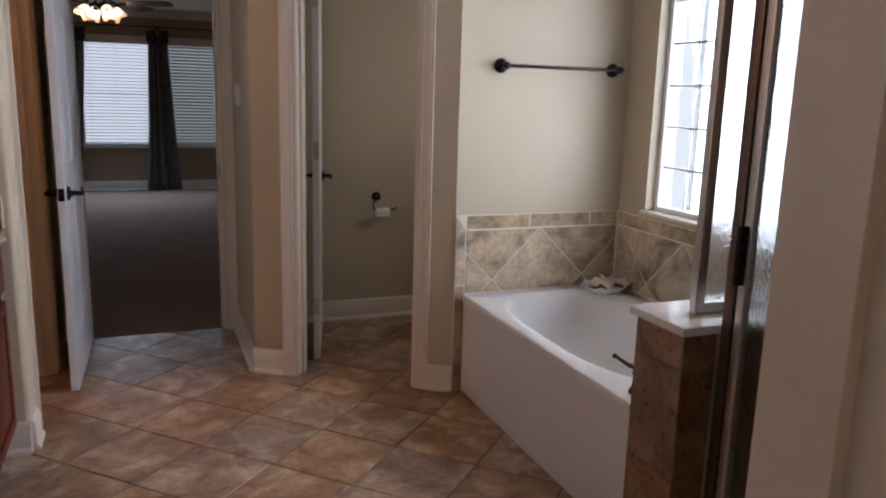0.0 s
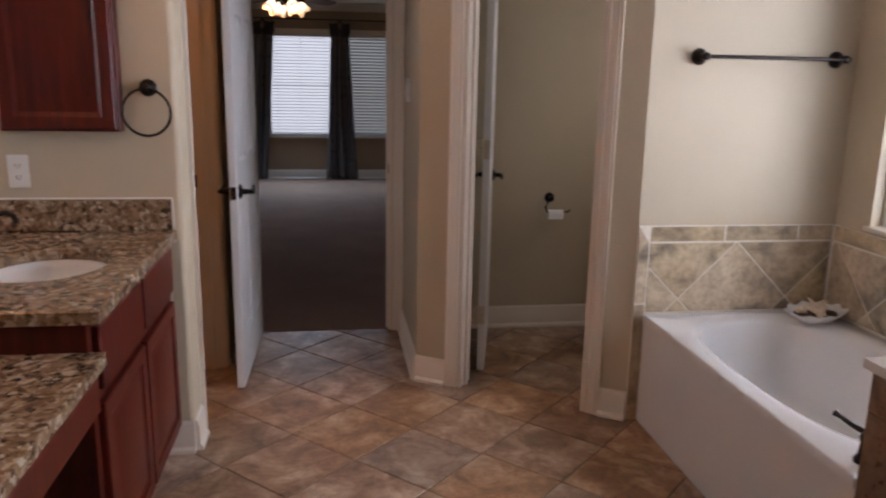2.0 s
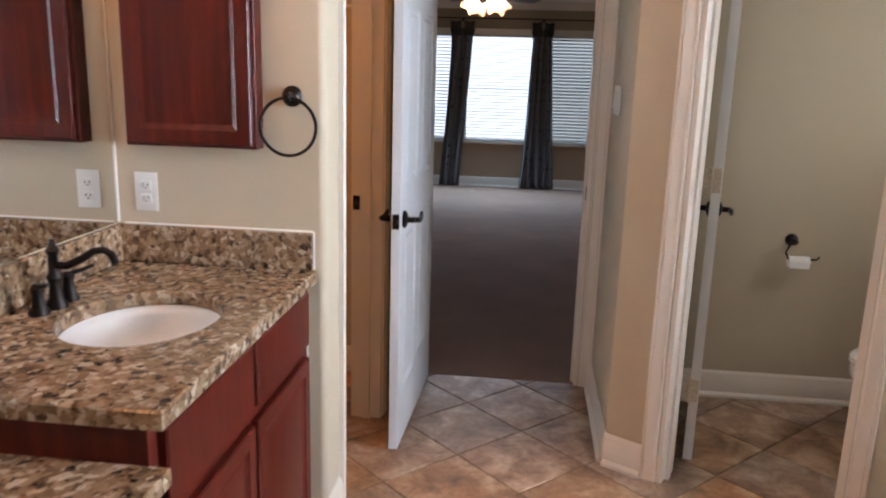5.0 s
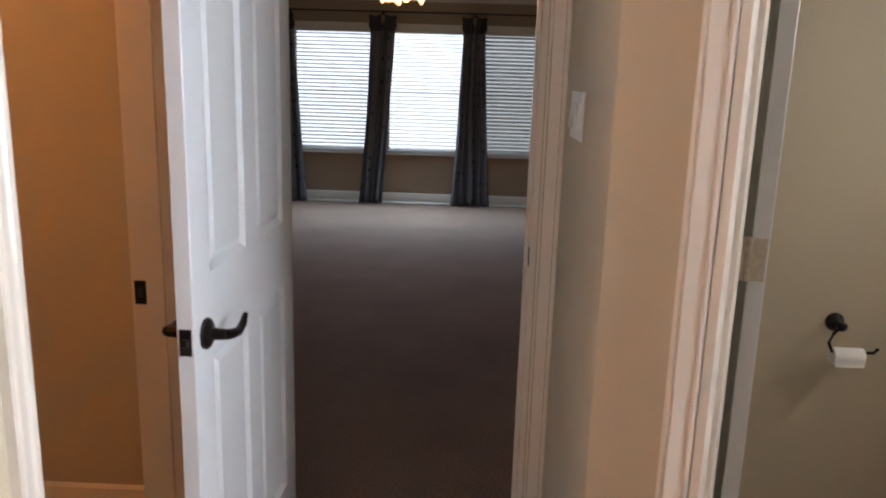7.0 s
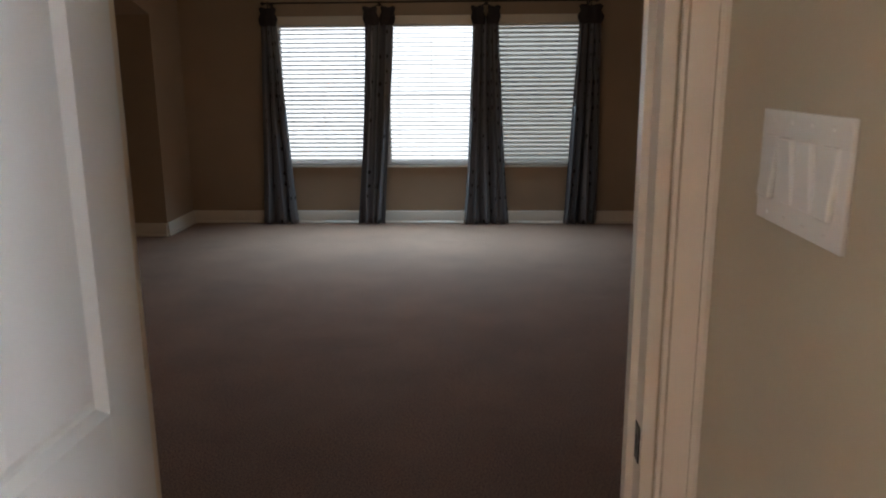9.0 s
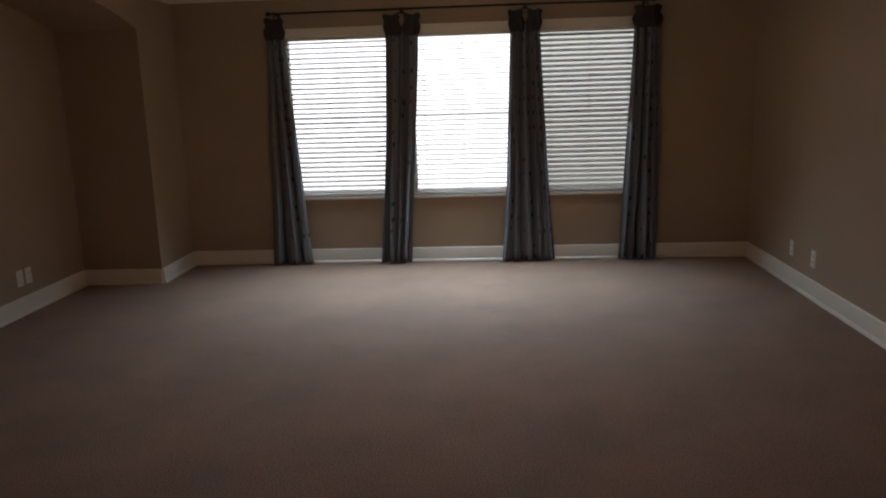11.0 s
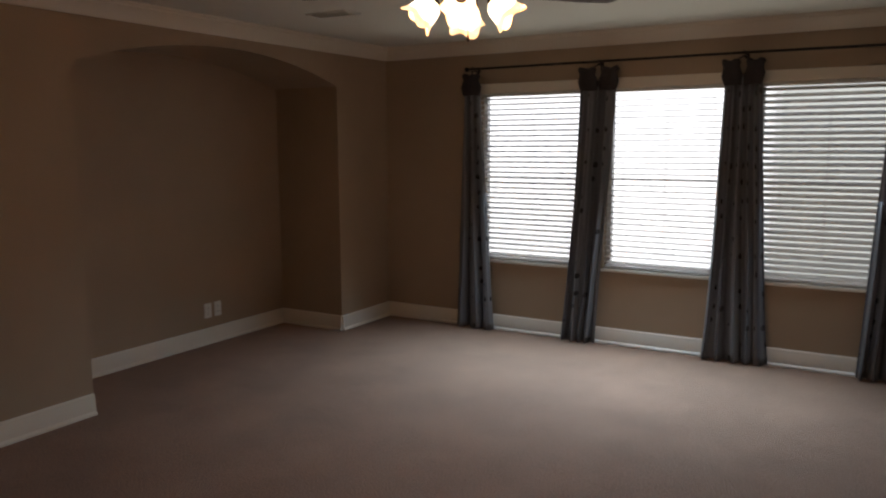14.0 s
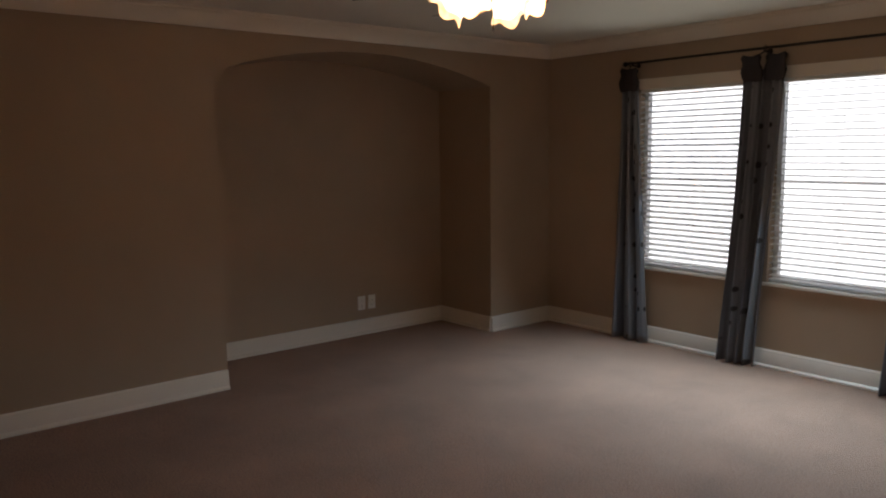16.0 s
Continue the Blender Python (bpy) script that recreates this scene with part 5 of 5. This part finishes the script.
part("door_handle", bm, BRONZE, glass, "dark bronze pull handle")
bm = bmesh.new()
box(bm, SXP + 0.052, X_BATHWIN - 0.002, Y_ENTRY + 0.001, HY0 - 0.001, -0.003, 0.02, 0.004, 1)
single("shower_pan", bm, STILE, "dark brown tiled shower floor", "shower pan")

# ---------------------------------------------------------------- toilet room
tp = thing("toilet_paper_holder", "dark bronze pivot toilet paper holder on wall", "paper holder", (0.862, Y_BED0, 0.772))
bm = bmesh.new()
lathe(bm, [(0.028, 0), (0.028, 0.006), (0.020, 0.016), (0.011, 0.022), (0.010, 0.05), (0.014, 0.056), (0.006, 0.062)], (0, 0, 0), (0, -1, 0), 22)
part("mount", bm, BRONZE, tp)
bm = bmesh.new()
tube(bm, [(0, -0.05, 0), (-0.022, -0.052, -0.02), (-0.034, -0.054, -0.05), (-0.022, -0.056, -0.075), (0.02, -0.056, -0.078), (0.10, -0.056, -0.076), (0.112, -0.056, -0.062)], 0.005, 10)
part("arm", bm, BRONZE, tp)
roll = thing("toilet_paper", "nearly used roll of white toilet paper", "toilet paper", (0.862, Y_BED0, 0.772))
bm = bmesh.new()
lathe(bm, [(0.015, -0.020), (0.025, -0.020), (0.025, 0.068), (0.015, 0.068), (0.015, -0.020)], (0, -0.056, -0.088), (1, 0, 0), 28)
part("paper_roll", bm, PAPER, roll, smooth=40)
bm = bmesh.new()
prism(bm, [(-0.0005, 0), (0.0008, 0), (0.003, -0.016), (0.001, -0.024), (-0.0002, -0.024), (0.0015, -0.016)], (-0.02, -0.082, -0.090), (0, 1, 0), (0, 0, 1), (1, 0, 0), 0.086)
part("loose_sheet", bm, PAPER, roll)

toi = thing("toilet", "white porcelain two-piece toilet, lid closed", "toilet", (0, 0.22, 0))
TF = 0.975                                   # front of the bowl


def oval(cx, cy, rx, ry, z, n=32, front=1.25):
    return [(cx + rx * math.cos(t) * (front if math.cos(t) < 0 else 1.0), cy + ry * math.sin(t), z) for t in [2 * math.pi * i / n for i in range(n)]]


def stack(bm, loops, cap=(True, True)):
    rings = [[bm.verts.new(p) for p in lp] for lp in loops]
    for a, b in zip(rings, rings[1:]):
        for i in range(len(a)):
            bm.faces.new((a[i], a[(i + 1) % len(a)], b[(i + 1) % len(a)], b[i]))
    if cap[0]:
        bm.faces.new(rings[0][::-1])
    if cap[1]:
        bm.faces.new(rings[-1])


cx = TF + 0.27
bm = bmesh.new()
stack(bm, [oval(cx + 0.04, 0, 0.20, 0.11, 0.0), oval(cx + 0.04, 0, 0.19, 0.10, 0.04), oval(cx + 0.05, 0, 0.16, 0.09, 0.16), oval(cx + 0.02, 0, 0.19, 0.14, 0.26), oval(cx, 0, 0.215, 0.178, 0.34), oval(cx, 0, 0.216, 0.182, 0.385)])
part("bowl", bm, PORCELAIN, toi, smooth=60)
bm = bmesh.new()
stack(bm, [oval(cx, 0, 0.218, 0.184, 0.387), oval(cx, 0, 0.222, 0.188, 0.395), oval(cx, 0, 0.218, 0.184, 0.404)])
part("seat", bm, PORCELAIN, toi, smooth=60)
bm = bmesh.new()
stack(bm, [oval(cx, 0, 0.214, 0.180, 0.406), oval(cx, 0, 0.220, 0.186, 0.413), oval(cx, 0, 0.210, 0.176, 0.424), oval(cx, 0, 0.15, 0.12, 0.429)])
part("lid", bm, PORCELAIN, toi, smooth=60)
bm = bmesh.new()
box(bm, cx + 0.235, X_BATHWIN - 0.015, -0.20, 0.20, 0.36, 0.72, 0.02, 3)
part("tank", bm, PORCELAIN, toi)
bm = bmesh.new()
box(bm, cx + 0.227, X_BATHWIN - 0.010, -0.21, 0.21, 0.722, 0.755, 0.008, 2)
part("tank_lid", bm, PORCELAIN, toi)

# ---------------------------------------------------------------- wall tiles round the tub
tiles = thing("tile_surround", "mottled beige tiles laid diagonally with pale grout", "wall tile")
tiles["kind"] = "structure"


def wall_tiles(to_world, length, z0, z1, z2, left_border, first):
    """Diagonal field between z0 and z1, a border strip up to z2, and perhaps an upright strip at the start."""
    g = 0.0042
    pieces = []
    s = 0.245
    lo = left_border
    for i in range(-8, 9):
        for j in range(-8, 9):
            cx, cz = first - s + (i + j) * s, z1 - 0.0 + (i - j) * s
            poly = [(cx - s + g, cz), (cx, cz - s + g), (cx + s - g, cz), (cx, cz + s - g)]
            for a, b, c in ((-1, 0, -(lo + g)), (1, 0, length - g), (0, -1, -(z0 + g)), (0, 1, z1 - g)):
                poly = clip(poly, a, b, c) if len(poly) > 2 else []
            if len(poly) > 2 and area(poly) > 0.0006:
                pieces.append(poly)
    x = lo
    while x < length - 0.02:
        e = min(x + 0.33, length)
        pieces.append([(x + g, z1 + g), (e - g, z1 + g), (e - g, z2 - g), (x + g, z2 - g)])
        x = e
    if lo:
        pieces.append([(g, z0 + 0.045), (lo - g, z0 + 0.045), (lo - g, z1 - g + 0.002), (g, z2 - g)])
        pieces.append([(g, 0.0), (lo - g, 0.0), (lo - g, z0 + 0.037), (g, z0 + 0.037)])
    for poly in pieces:
        if sum(p[0] * q[1] - q[0] * p[1] for p, q in zip(poly, poly[1:] + poly[:1])) < 0:
            poly = poly[::-1]
        o = new("tile", tile_mesh(poly, 0.0028, WTILE, 0.0015, to_world))
        o.parent = tiles


Z1T, Z2T = 0.787, 0.857
bm = bmesh.new()
box(bm, P1[0], X_BATHWIN, Y_TOWEL - 0.006, Y_TOWEL - 0.001, 0.0, Z2T)
part("grout_bed", bm, WGROUT, tiles, smooth=0)
bm = bmesh.new()
box(bm, X_BATHWIN - 0.006, X_BATHWIN - 0.001, HY1, Y_TOWEL - 0.006, TZ - 0.03, Z2T)
part("grout_bed", bm, WGROUT, tiles, smooth=0)
wall_tiles(lambda u, v, h: (P1[0] + u, Y_TOWEL - 0.0055 - h, v), X_BATHWIN - P1[0] - 0.012, TZ + 0.002, Z1T, Z2T, 0.052, 0.439)
wall_tiles(lambda u, v, h: (X_BATHWIN - 0.0055 - h, Y_TOWEL - 0.012 - u, v), Y_TOWEL - 0.012 - HY1, TZ + 0.002, Z1T, Z2T, 0.0, 0.021)

# tiles on the half wall
for face in ("front", "end", "back"):
    z = 0.0
    while z < HZ - 0.02:
        zb = min(z + 0.335, HZ)
        runs = [(0.0, HY1 - HY0)] if face == "end" else [(0.0, 0.28), (0.28, 0.61), (0.61, X_BATHWIN - HX0)]
        if face == "back":
            z0b = max(z, TZ + 0.001)
        for a, b in runs:
            z_lo = z if face != "back" else z0b
            if zb - z_lo < 0.02:
                continue
            poly = [(a + 0.002, z_lo + 0.002), (b - 0.002, z_lo + 0.002), (b - 0.002, zb - 0.002), (a + 0.002, zb - 0.002)]
            if face == "front":
                fn = lambda u, v, h: (HX0 + u, HY0 + 0.012 - h * 1.9, v)
            elif face == "end":
                fn = lambda u, v, h: (HX0 + 0.012 - h * 1.9, HY1 - u, v)
            else:
                fn = lambda u, v, h: (X_BATHWIN - u, HY1 - 0.004 + h * 0.5, v)
            o = new("tile", tile_mesh(poly, 0.006, STILE, 0.002, fn))
            o.parent = hw
        z = zb

# shower walls behind the glass
sw_t = thing("shower_wall_tile", "brown square tiles on the shower walls", "wall tile")
sw_t["kind"] = "structure"
for i in range(4):
    for j in range(7):
        y0s = HY0 - 0.003 - 0.305 * i
        y1s = max(y0s - 0.302, Y_ENTRY + 0.008)
        if y0s - y1s < 0.03:
            continue
        poly = [(-y0s, 0.03 + 0.305 * j), (-y1s, 0.03 + 0.305 * j), (-y1s, min(0.332 + 0.305 * j, 2.1)), (-y0s, min(0.332 + 0.305 * j, 2.1))]
        o = new("tile", tile_mesh(poly, 0.008, STILE, 0.003, lambda u, v, h: (X_BATHWIN - h, -u, v)))
        o.parent = sw_t

# ---------------------------------------------------------------- floor tiles
K = 0.35 / math.sqrt(2)
GX, GY = -0.552, -0.040
gap = 0.0045
full = None
for i in range(-14, 15):
    for j in range(-14, 15):
        cx, cy = GX + (i + j) * K, GY + (j - i) * K + K
        if not (-2.2 < cx < 1.75 and -3.75 < cy < Y_BED0 + K):
            continue
        if cy < -2.6 and cx < -1.0 or cx > 1.15 and cy < -0.5 or cx < -1.3 and cy < -0.4:
            continue
        poly = [(cx - K + gap, cy), (cx, cy - K + gap), (cx + K - gap, cy), (cx, cy + K - gap)]
        cut = clip(poly, 0, 1, Y_BED0 + 0.018)
        if len(cut) < 3 or area(cut) < 0.0008:
            continue
        if cut == poly:
            if full is None:
                full = tile_mesh([(-K + gap, 0), (0, -K + gap), (K - gap, 0), (0, K - gap)], 0.004, TILE, 0.003)
            o = new("tile", full)
            o.location = (cx, cy, -0.004)
            o.rotation_euler = (random.uniform(-0.0012, 0.0012), random.uniform(-0.0012, 0.0012), math.pi / 2 * random.randrange(4))
        else:
            o = new("tile", tile_mesh(cut, 0.004, TILE, 0.003))
            o.location = (0, 0, -0.004)
        o.parent = floor
